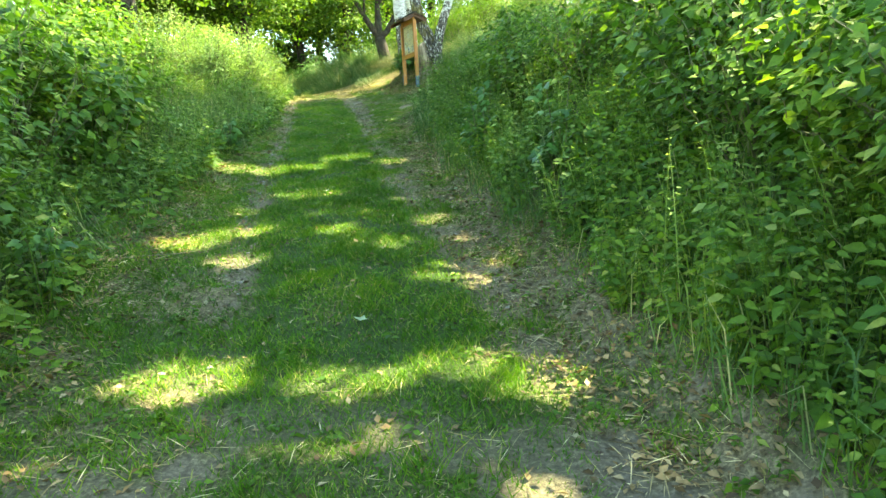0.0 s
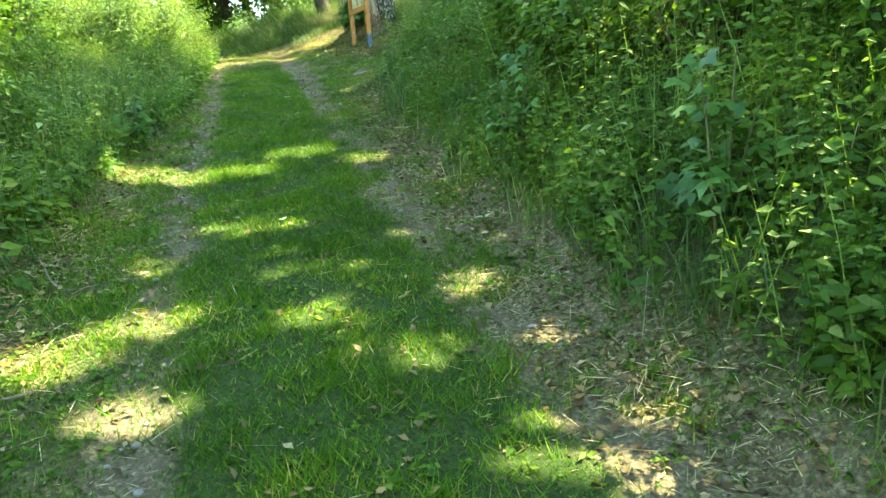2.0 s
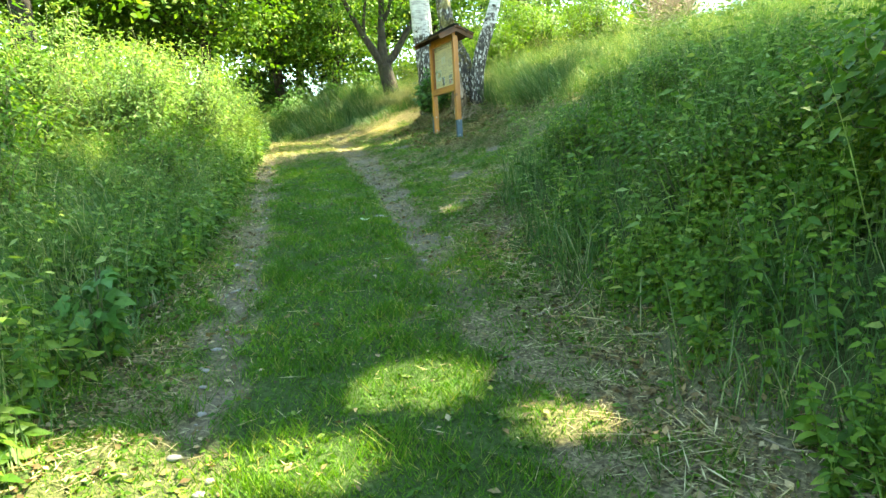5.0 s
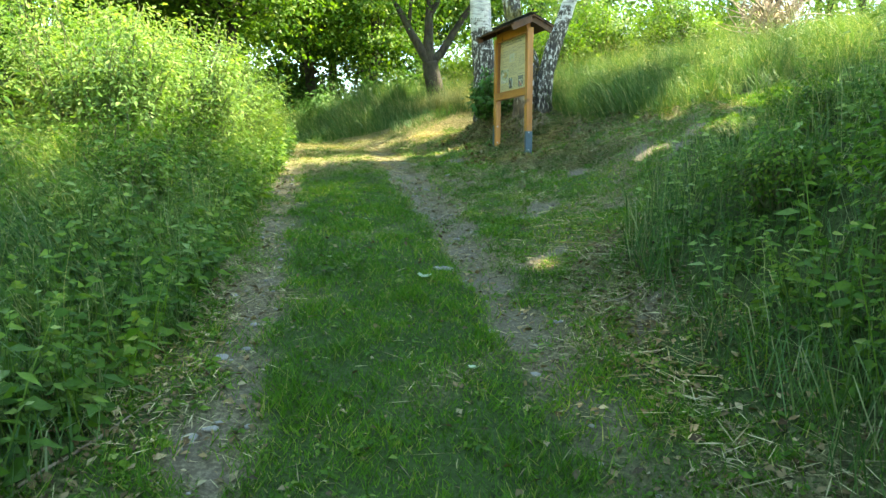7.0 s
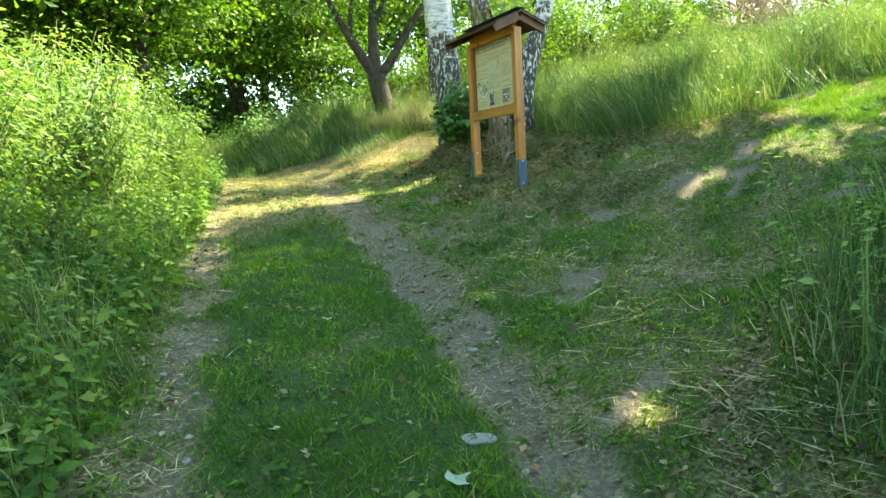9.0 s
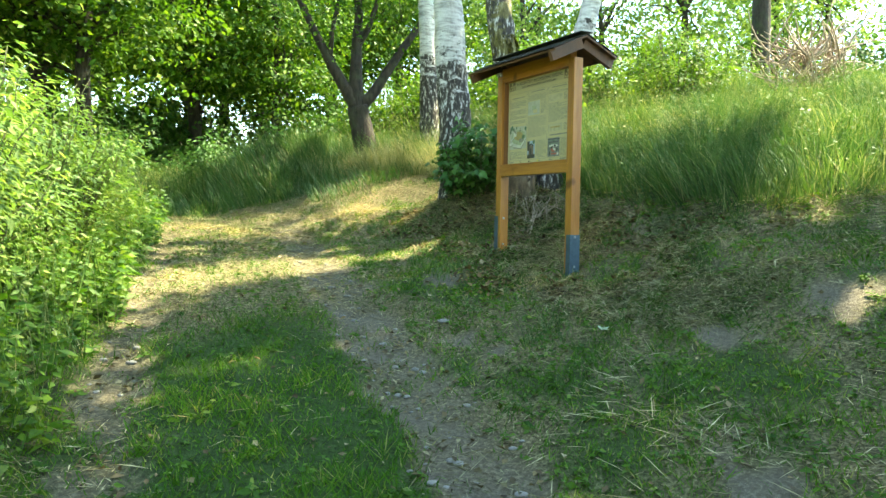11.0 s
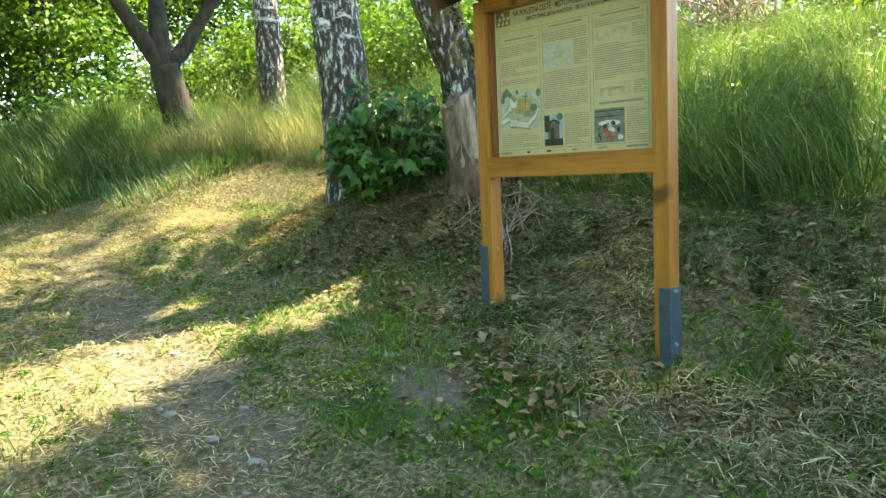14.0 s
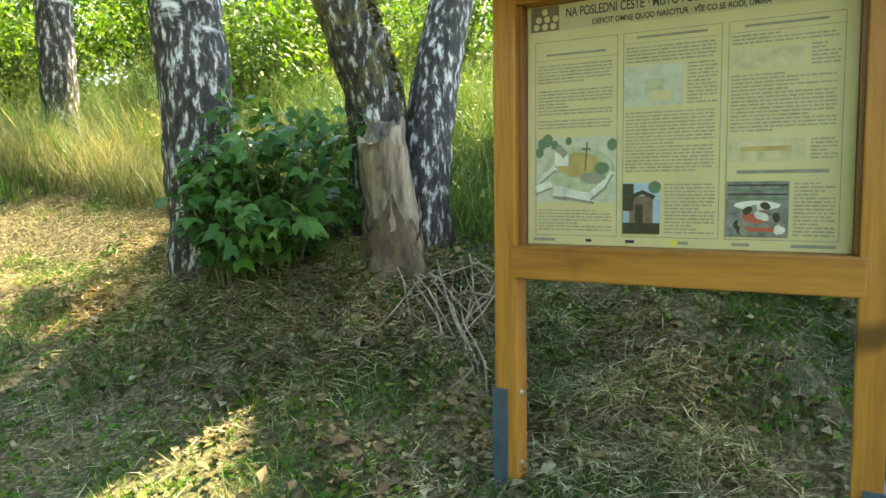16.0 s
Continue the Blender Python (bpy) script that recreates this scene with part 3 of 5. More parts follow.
def shrub(name, height, radius, shoots, per, leaf, slim, mats, label, group, arch=0.5, category="shrub", low=0.15):
    """A shrub at the origin: arching shoots set with leaves."""
    ob = new(name)
    tagged(ob, label, category, group)
    stems, bases, ways = [], [], []
    for k in range(shoots):
        az, far = rng.uniform(0, 2 * np.pi), radius * np.sqrt(rng.uniform(0, 1))
        h = height * rng.uniform(0.35, 1.0) ** 0.8 * (1.12 if k % 9 == 0 else 1.0) * (1 - 0.35 * (far / radius) ** 2)
        foot = np.array([0.35 * far * np.cos(az), 0.35 * far * np.sin(az), -0.08])
        end = np.array([far * np.cos(az), far * np.sin(az), h])
        pts = curve_points(foot, end, (0, 0, arch * 0.3 * h), 9)
        pts[1:-1] += rng.normal(0, 0.03, (7, 3))
        stems.append(tube(pts, np.linspace(0.008 + 0.004 * h, 0.003, 9), 5))
        f = rng.uniform(low, 1, per) ** 0.8
        i = f * 8
        p = np.stack([np.interp(i, np.arange(9), pts[:, c]) for c in range(3)], 1)
        off = rng.normal(0, 1, (per, 3)) * np.array([0.11, 0.11, 0.07]) * (0.6 + 0.5 * height / 2)
        bases.append(p + off)
        ways.append((off * 4 + rng.normal(0, 0.4, (per, 3))) * [1, 1, 0.6] + unit(p * [1, 1, 0]) * 0.25 + [0, 0, -0.15])
    b, w = np.concatenate(bases), np.concatenate(ways)
    b[:, 2] = np.maximum(b[:, 2], 0.02)
    L = leaf * rng.uniform(0.55, 1.25, len(b))
    put("stemwork", even_mesh(fast_mesh("stemwork", *joined(*stems), mats[0])), ob)
    put("foliage", fast_mesh("foliage", *leaves(b, w, L, L * slim * rng.uniform(0.8, 1.2, len(b)), face=unit(b * [1, 1, 0.3]) * 0.9 + [0, 0, 0.75]), mats[1]), ob)
    return ob


def spread_copies(first, places):
    """Puts the built thing at the first place and copies at the others: rows of x, y, scale, turn."""
    for k, (x, y, s, rz) in enumerate(places):
        m = pose(x, y, gz(x, y) - 0.03, 0, 0, rz) @ Matrix.Diagonal((s, s, s, 1))
        ob = first if k == 0 else copy_thing(first, m)
        ob.matrix_basis = m


def scatter(n, x0, x1, y0, y1, keep):
    """Random ground points in a stretch of the plan; keep gives each one's chance."""
    x, y = rng.uniform(x0, x1, n), rng.uniform(y0, y1, n)
    k = rng.uniform(0, 1, n) < keep(x, y)
    x, y = x[k], y[k]
    return np.stack([x, y, ground_z(x, y)], 1)


def stuff(name, data, mat, label, category):
    return tagged(put(name, fast_mesh(name, *data, mat)), label, category, "", "stuff")


def herbs(base, height, n_leaf, leaf, slim, lean=0.25, open_to=0.0, fine=False):
    """Leafy stalks: thin stems and leaves that turn round them."""
    n = len(base)
    az = rng.uniform(0, 2 * np.pi, n)
    tip = base + np.stack([np.cos(az) * lean * height, np.sin(az) * lean * height, height], 1)
    f = np.tile(np.linspace(0.15, 1, n_leaf), (n, 1)) + rng.normal(0, 0.03, (n, n_leaf))
    p = base[:, None] * (1 - f[..., None]) + tip[:, None] * f[..., None]
    p = p.reshape(-1, 3)
    turn = (rng.uniform(0, 6.28, (n, 1)) + 2.4 * np.arange(n_leaf)[None] + rng.normal(0, 0.4, (n, n_leaf))).ravel()
    way = np.stack([np.cos(turn), np.sin(turn), rng.normal(0.08, 0.2, len(turn))], 1)
    L = (leaf * rng.uniform(0.45, 1.6, (n, 1)) * rng.uniform(0.5, 1.2, (n, n_leaf)) * (1.15 - 0.5 * f)).ravel()
    face = np.stack([np.full(len(p), 0.8 * open_to), rng.normal(-0.25, 0.3, len(p)), np.full(len(p), 0.75)], 1)
    lv = oval_leaves(p, way, L, L * slim, face) if fine else leaves(p, way, L, L * slim, face=face)
    st = blades(base, height, np.full(n, 0.008), np.full(n, 0.02))
    st[0].reshape(n, 5, 3)[:, 4] = tip
    st[0].reshape(n, 5, 3)[:, 2:4] += (tip - base)[:, None] * [0.5, 0.5, 0]
    return joined(lv, st)


# ---- ground ----
def build_ground():
    def axis(a, b, step, far):
        core = np.arange(a, b + 1e-6, step)
        out = [step * 1.25]
        while sum(out) < far:
            out.append(out[-1] * 1.25)
        out = np.cumsum(out)
        return np.concatenate([a - out[::-1], core, b + out])
    xs, ys = axis(-3.0, 6.0, 0.075, 390), axis(-1.0, 31.0, 0.09, 360)
    X, Y = np.meshgrid(xs, ys)
    x, y = X.ravel(), Y.ravel()
    v = np.stack([x, y, ground_z(x, y)], 1)
    nx = len(xs)
    i, j = np.meshgrid(np.arange(len(ys) - 1), np.arange(nx - 1), indexing="ij")
    a = (i * nx + j).ravel()
    t = np.concatenate([np.stack([a, a + 1, a + nx + 1], 1), np.stack([a, a + nx + 1, a + nx], 1)])
    me = even_mesh(fast_mesh("ground", v, t, M_GROUND))
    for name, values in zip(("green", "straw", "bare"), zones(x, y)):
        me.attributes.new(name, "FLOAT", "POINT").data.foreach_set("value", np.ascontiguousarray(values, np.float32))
    return tagged(put("ground", me), "sloping earth track ground with two worn ruts and grassy banks", "ground", "", "structure")


build_ground()


# ---- information board ----
def info_board():
    x0, y0, x1, y1 = 2.165, 22.79, 2.42, 21.65          # feet of the two posts
    lenw = math.hypot(x1 - x0, y1 - y0)
    turn = math.degrees(math.atan2(y1 - y0, x1 - x0))
    zb = min(gz(x0, y0), gz(x1, y1)) - 0.03
    ob = thing("information_board", (x0 + x1) / 2, (y0 + y1) / 2, zb, "honey-stained pine information board with a shingled gable roof", "notice board", "", turn)
    # own axes: x along the board from its first post to its second, y behind it, z up
    half, wpost, dpost = lenw / 2 - 0.006, 0.086, 0.1
    top = 5.03 - zb
    for s, foot in ((-1, gz(x0, y0) - zb), (1, gz(x1, y1) - zb)):
        bm = bmesh.new()
        box(bm, (wpost, dpost, top - foot - 0.02), pose(s * half, 0, (top + foot + 0.02) / 2), 0.006)
        post = part("post", bm, M_PINE, ob)
        bm = bmesh.new()
        out = s * (half + wpost / 2 + 0.004)
        box(bm, (0.006, dpost + 0.012, 0.5), pose(out, -0.004, foot + 0.13), 0.0015)
        box(bm, (0.055, 0.006, 0.5), pose(out - s * 0.03, -dpost / 2 - 0.0065, foot + 0.13), 0.0015)
        part("bracket", bm, M_STEEL, post, "blue-grey painted steel angle anchoring the post")
        for h in (0.09, 0.36):
            for side, reach in ((out + s * 0.008, 0.012), (s * (half - wpost / 2 - 0.006), 0.012)):
                bm = bmesh.new()
                bmesh.ops.create_cone(bm, cap_ends=True, segments=10, radius1=0.011, radius2=0.009, depth=reach, matrix=pose(side, -0.01, foot + h, 0, 90, 0))
                part("bolt", bm, M_ZINC, post, "zinc bolt head")
    inner = lenw - wpost
    low, high = 4.125 - zb, 4.965 - zb
    for name, za, zc, yy, dd in (("bottom_rail", low - 0.12, low, -0.012, 0.085), ("top_rail", high, high + 0.14, -0.005, 0.07)):
        bm = bmesh.new()
        box(bm, (inner + 0.03, dd, zc - za), pose(0, yy, (za + zc) / 2), 0.006)
        part(name, bm, M_PINE_RAIL, ob)
    for s in (-1, 1):
        bm = bmesh.new()
        box(bm, (0.022, 0.05, high - low), pose(s * (inner / 2 - 0.011), 0.005, (high + low) / 2), 0.003)
        part("batten", bm, M_PINE_DARK, ob)
    bm = bmesh.new()
    box(bm, (inner, 0.018, high - low), pose(0, 0.035, (high + low) / 2))
    part("back_panel", bm, M_PINE_DARK, ob)
    pw, ph = inner - 0.05, high - low - 0.004
    face = 0.0235
    bm = bmesh.new()
    box(bm, (pw, 0.004, ph), pose(0, face, (high + low) / 2))
    poster = part("poster", bm, M_PAPER, ob, "cream printed poster with three columns of text and pictures")
    mid = (high + low) / 2

    def flat(name, cx, cz, w, h, mat, lift=1, label=""):
        """A printed field on the poster, placed in parts of its width and height from its upper left."""
        b = bmesh.new()
        box(b, (w * pw, 0.0008, h * ph), pose((cx - 0.5) * pw, face - 0.002 - 0.0012 * lift, mid + (0.5 - cz) * ph))
        return part(name, b, mat, poster, label)

    def letters(text, cx, cz, size, wide):
        cu = bpy.data.curves.new("lettering", "FONT")
        cu.body, cu.size, cu.align_x, cu.align_y = text, size, "CENTER", "CENTER"
        cu.offset = 0.0006
        tmp = bpy.data.objects.new("lettering", cu)
        me = bpy.data.meshes.new_from_object(tmp)
        bpy.data.objects.remove(tmp)
        co = np.empty(len(me.vertices) * 3)
        me.vertices.foreach_get("co", co)
        co = co.reshape(-1, 3)
        co[:, 0] *= wide * pw / max(np.ptp(co[:, 0]), 1e-6)
        new_co = np.stack([co[:, 0] + (cx - 0.5) * pw, np.full(len(co), face - 0.0052), co[:, 1] + mid + (0.5 - cz) * ph], 1)
        me.vertices.foreach_set("co", np.ascontiguousarray(new_co, np.float32).ravel())
        me.update()
        me.materials.append(M_INK)
        put("lettering", me, poster)

    flat("title_band", 0.5, 0.055, 0.99, 0.105, M_BAND)
    letters("NA POSLEDNÍ CESTĚ · MÍSTO POSLEDNÍHO ODPOČINKU", 0.5, 0.04, 0.044, 0.72)
    letters("DEFICIT OMNE QUOD NASCITUR · VŠE CO SE RODÍ, UMÍRÁ", 0.5, 0.088, 0.026, 0.54)
    for cx in (0.065, 0.935):
        flat("ornament", cx, 0.055, 0.1, 0.1, M_UMBER, 2)
        for k in range(7):
            bm = bmesh.new()
            row = 0 if k < 3 else 1 if k < 6 else 2
            ux = (cx + (-0.03 + 0.03 * (k % 3) + 0.008 * row - 0.5)) if k < 6 else cx - 0.5
            bmesh.ops.create_cone(bm, cap_ends=True, segments=12, radius1=0.011, radius2=0.011, depth=0.0008,
                                  matrix=pose(ux * pw, face - 0.0062, mid + (0.5 - 0.087 + 0.03 * row) * ph, 90, 0, 0))
            part("disc", bm, M_PAPER, poster)
    cols = [(0.03, 0.315), (0.335, 0.635), (0.655, 0.965)]
    heads = (0.205, 0.17, 0.17)
    for (a, b), hd in zip(cols, heads):
        for cx, cz, w, h in ((a, 0.555, 0.002, 0.81), (b, 0.555, 0.002, 0.81), ((a + b) / 2, 0.15, b - a, 0.0025), ((a + b) / 2, 0.96, b - a, 0.0025),
                             ((a + b) / 2, hd + 0.022, b - a, 0.0018)):
            flat("ruled_line", cx, cz, w, h, M_GREYINK)
        flat("heading", (a + b) / 2, hd, (b - a) * 0.72, 0.009, M_GREYINK)

    def lines(a, b, z0, z1, step=0.0135):
        """Unreadable small print: rows of word-long bars, one mesh a row."""
        z = z0
        while z < z1:
            end = a + (b - a) * (0.97 if rng.uniform() < 0.8 else rng.uniform(0.4, 0.8))
            bm, u = bmesh.new(), a
            while u < end - 0.006:
                w = min(rng.uniform(0.008, 0.034), end - u)
                box(bm, (w * pw, 0.0008, 0.0062 * ph), pose((u + w / 2 - 0.5) * pw, face - 0.0032, mid + (0.5 - z) * ph))
                u += w + 0.004
            part("text_line", bm, M_FAINTINK, poster)
            z += step
    a, b = cols[0]
    lines(a + 0.008, b - 0.008, 0.25, 0.33)
    lines(a + 0.008, b - 0.008, 0.355, 0.46)
    lines(a + 0.008, b - 0.008, 0.48, 0.52)
    flat("picture", (a + b) / 2, 0.685, b - a - 0.004, 0.27, M_SKETCH, 2, "drawn bird's-eye view of a walled yard")
    def oval(cx, cz, w, h, mat, lift, turn=0.0, sides=24):
        b = bmesh.new()
        bmesh.ops.create_circle(b, cap_ends=True, segments=sides, radius=0.5,
                                matrix=pose((cx - 0.5) * pw, face - 0.002 - 0.0012 * lift, mid + (0.5 - cz) * ph, 0, turn, 0) @ Matrix.Diagonal((w * pw, 1, h * ph, 1)) @ pose(0, 0, 0, 90, 0, 0))
        part("picture_field", b, mat, poster)

    def slab(cx, cz, w, h, mat, lift, turn):
        b = bmesh.new()
        box(b, (w * pw, 0.0006, h * ph), pose((cx - 0.5) * pw, face - 0.002 - 0.0012 * lift, mid + (0.5 - cz) * ph, 0, turn, 0))
        part("picture_field", b, mat, poster)
    oval(0.185, 0.69, 0.25, 0.2, M_PRINTPALE, 2.4)
    oval(0.185, 0.665, 0.15, 0.105, M_OCHRE, 2.8)
    oval(0.235, 0.72, 0.09, 0.05, M_GREYINK, 3.2)
    oval(0.265, 0.68, 0.05, 0.05, M_PRINTGREEN, 3.4)
    for cx, cz, w, h2, t2 in ((0.075, 0.70, 0.07, 0.022, -38), (0.06, 0.755, 0.06, 0.03, -20), (0.12, 0.775, 0.05, 0.045, 8), (0.185, 0.79, 0.11, 0.035, 10), (0.255, 0.765, 0.07, 0.03, -40), (0.29, 0.72, 0.05, 0.022, -60)):
        slab(cx, cz, w, h2, M_PRINTWHITE, 3.6, t2)
        slab(cx, cz + h2 * 0.62, w, h2 * 0.3, M_GREYINK, 3.8, t2)
    slab(0.125, 0.64, 0.05, 0.055, M_PRINTWHITE, 3.6, 0)
    slab(0.125, 0.605, 0.045, 0.03, M_GREYINK, 3.8, 45)
    slab(0.212, 0.63, 0.005, 0.12, M_UMBER, 4, 4)
    slab(0.212, 0.6, 0.03, 0.008, M_UMBER, 4, 4)
    for px, pz, r in ((0.055, 0.575, 0.017), (0.075, 0.56, 0.02), (0.045, 0.61, 0.016), (0.1, 0.58, 0.014), (0.15, 0.565, 0.012), (0.3, 0.585, 0.018)):
        bm = bmesh.new()
        bmesh.ops.create_icosphere(bm, subdivisions=2, radius=r, matrix=pose((px - 0.5) * pw, face - 0.006, mid + (0.5 - pz) * ph) @ Matrix.Diagonal((1, 0.03, 1.2, 1)))
        part("picture_tree", bm, M_PRINTGREEN, poster)
    lines(a + 0.008, b - 0.008, 0.855, 0.945)
    a, b = cols[1]
    lines(a + 0.008, b - 0.008, 0.21, 0.27)
    flat("picture", a + 0.095, 0.36, 0.185, 0.16, M_SKETCH, 2, "pale map drawing")
    flat("picture_field", a + 0.1, 0.36, 0.06, 0.05, M_PRINTPALE, 3)
    flat("picture_field", a + 0.12, 0.4, 0.06, 0.04, M_PAPER, 4)
    lines(a + 0.2, b - 0.008, 0.285, 0.44)
    lines(a + 0.008, b - 0.008, 0.465, 0.70)
    flat("photograph", a + 0.062, 0.845, 0.12, 0.205, M_PHOTO_SKY, 2, "photograph of a small brick building under trees")
    flat("picture_field", a + 0.062, 0.85, 0.075, 0.11, M_PHOTO_BRICK, 3)
    flat("picture_field", a + 0.055, 0.865, 0.025, 0.075, M_PHOTO_DARK, 4)
    slab(a + 0.045, 0.79, 0.055, 0.016, M_PHOTO_DARK, 4.4, -22)
    slab(a + 0.085, 0.79, 0.045, 0.016, M_PHOTO_DARK, 4.4, 24)
    oval(a + 0.105, 0.76, 0.04, 0.05, M_PRINTGREEN, 4.2)
    flat("picture_field", a + 0.062, 0.925, 0.12, 0.045, M_PHOTO_DARK, 4)
    flat("picture_field", a + 0.02, 0.8, 0.035, 0.11, M_PHOTO_DARK, 4)
    lines(a + 0.135, b - 0.008, 0.75, 0.94)
    a, b = cols[2]
    lines(a + 0.008, b - 0.008, 0.205, 0.235)
    flat("picture", a + 0.11, 0.29, 0.2, 0.075, M_OCHRE_PALE, 2)
    lines(a + 0.225, b - 0.008, 0.255, 0.325)
    lines(a + 0.008, b - 0.008, 0.35, 0.565)
    flat("picture", a + 0.11, 0.625, 0.21, 0.085, M_OCHRE_PALE, 2)
    flat("picture_field", a + 0.11, 0.62, 0.14, 0.018, M_OCHRE, 3)
    lines(a + 0.23, b - 0.008, 0.59, 0.66)
    flat("heading", (a + b) / 2, 0.705, 0.25, 0.013, M_GREYINK)
    flat("photograph", a + 0.09, 0.845, 0.175, 0.21, M_PHOTO_GREY, 2, "photograph of stones laid round a red patch")
    oval(a + 0.09, 0.83, 0.13, 0.035, M_PRINTWHITE, 3)
    oval(a + 0.088, 0.875, 0.075, 0.045, M_PHOTO_RED, 3.2)
    slab(a + 0.09, 0.92, 0.1, 0.016, M_PHOTO_RED, 3.4, 0)
    for k in range(14):
        ux = a + 0.09 + 0.07 * math.cos(k * 2.4) * (0.6 + 0.4 * (k % 3) / 2)
        oval(ux, 0.88 + 0.05 * math.sin(k * 1.7), 0.03, 0.026, (M_GREYINK, M_PHOTO_DARK, M_PRINTWHITE)[k % 3], 4 + 0.05 * k, 20 * k)
    for k in range(4):
        slab(a + 0.09, 0.755 + 0.017 * k, 0.17, 0.006, (M_PHOTO_DARK, M_PRINTGREEN)[k % 2], 3 + 0.1 * k, 0)
    lines(a + 0.19, b - 0.008, 0.75, 0.94)
    for px, w, mt in ((0.06, 0.08, M_GREYINK), (0.22, 0.02, M_INK), (0.36, 0.03, M_INK), (0.5, 0.018, M_YELLOW), (0.53, 0.03, M_GREYINK), (0.7, 0.05, M_GREYINK), (0.9, 0.12, M_GREYINK)):
        flat("imprint", px, 0.98, w, 0.012 if mt is not M_YELLOW else 0.022, mt)

    # gable roof, its ridge along the board
    run, rise, eave, over = 0.35, 0.155, 5.04 - zb, 0.1
    rlen = lenw + wpost + 2 * over
    pitch = math.degrees(math.atan2(rise, run))
    slope_len = math.hypot(run, rise)
    roof = new("roof")
    roof.parent = ob
    for s in (-1, 1):
        bm = bmesh.new()
        box(bm, (rlen, slope_len, 0.02), pose(0, s * run / 2, eave + rise / 2, -s * pitch, 0, 0), 0.003)
        part("roof_board", bm, M_ROOFWOOD_SHADED, roof, "brown stained roof boarding, darkened for shade")
        rows_n, cols_n = 4, 9
        for r in range(rows_n):
            for c in range(cols_n):
                b = bmesh.new()
                w = rlen / cols_n
                f = (r + 0.5) / rows_n
                shift = (0.5 if r % 2 else 0.0) * w
                cxx = min(max(-rlen / 2 + (c + 0.5) * w + shift, -rlen / 2 + w / 2), rlen / 2 - w / 2 + 0.01)
                yy, zz = s * run * (1 - f) * 1.02, eave + rise * f + 0.019 + 0.002 * (c % 2)
                box(b, (w * 0.985, slope_len / rows_n * 1.2, 0.006), pose(cxx, yy, zz, -s * (pitch - 2.2), 0, rng.normal(0, 0.5)))
                part("shingle", b, M_SHINGLE, roof)
    for s in (-1, 1):
        for e in (-1, 1):
            bm = bmesh.new()
            box(bm, (0.045, slope_len * 0.97, 0.085), pose(e * (lenw / 2 + 0.075), s * run / 2, eave + rise / 2 - 0.052, -s * pitch, 0, 0), 0.003)
            part("rafter", bm, M_ROOFWOOD_SHADED, roof)
    bm = bmesh.new()
    box(bm, (rlen, 0.13, 0.008), pose(0, 0, eave + rise + 0.036), 0.003)
    part("ridge_cap", bm, M_SHINGLE, roof)
    return ob


M_PAPER = plain("poster_paper", (0.56, 0.47, 0.235), 0.35, 0.0, 0.04, 6)
M_BAND = plain("poster_band", (0.48, 0.41, 0.22), 0.35, 0.0, 0.05, 8)
M_INK = plain("poster_ink", (0.03, 0.028, 0.025), 0.5)
M_GREYINK = plain("poster_grey_ink", (0.27, 0.25, 0.19), 0.5)
M_FAINTINK = plain("poster_faint_ink", (0.33, 0.3, 0.2), 0.5)
M_UMBER = plain("poster_umber", (0.16, 0.12, 0.07), 0.5)
M_SKETCH = plain("poster_sketch", (0.5, 0.49, 0.36), 0.4, 0.0, 0.12, 30)
M_OCHRE = plain("poster_ochre", (0.46, 0.34, 0.12), 0.45)
M_OCHRE_PALE = plain("poster_pale_ochre", (0.55, 0.48, 0.27), 0.45, 0.0, 0.15, 30)
M_PRINTGREEN = plain("poster_green", (0.12, 0.19, 0.1), 0.5)
M_PRINTPALE = plain("poster_pale_green", (0.42, 0.45, 0.27), 0.45, 0.0, 0.15, 40)
M_PRINTWHITE = plain("poster_white", (0.68, 0.66, 0.55), 0.45)
M_PHOTO_SKY = plain("photo_sky", (0.36, 0.46, 0.55), 0.3)
M_PHOTO_BRICK = plain("photo_brick", (0.2, 0.13, 0.09), 0.3, 0.0, 0.2, 60)
M_PHOTO_DARK = plain("photo_dark", (0.05, 0.045, 0.03), 0.3, 0.0, 0.25, 60)
M_PHOTO_GREY = plain("photo_grey", (0.24, 0.24, 0.21), 0.3, 0.0, 0.3, 40)
M_PHOTO_RED = plain("photo_red", (0.5, 0.1, 0.06), 0.3)
M_YELLOW = plain("poster_yellow", (0.7, 0.6, 0.05), 0.4)
info_board()


# ---- birches, stump and the forked tree behind the board ----
def trunk_only(name, x, y, path, radii, mat, label, sides=14, rough=0.035):
    """A leaning birch whose path is given from its foot; the crown is high above."""
    z = gz(x, y) - 0.06
    ob = thing(name, x, y, z, label, "tree")
    s = np.linspace(0, len(path) - 1, 6 * len(path))
    p = np.stack([np.interp(s, np.arange(len(path)), [q[k] for q in path]) for k in range(3)], 1)
    for _ in range(2):
        p[1:-1] = (p[:-2] + 2 * p[1:-1] + p[2:]) / 4
    r = np.interp(s, np.arange(len(path)), radii)
    put("trunk", even_mesh(fast_mesh("trunk", *tube(p, r, sides, rough), mat)), ob)
    return ob, p


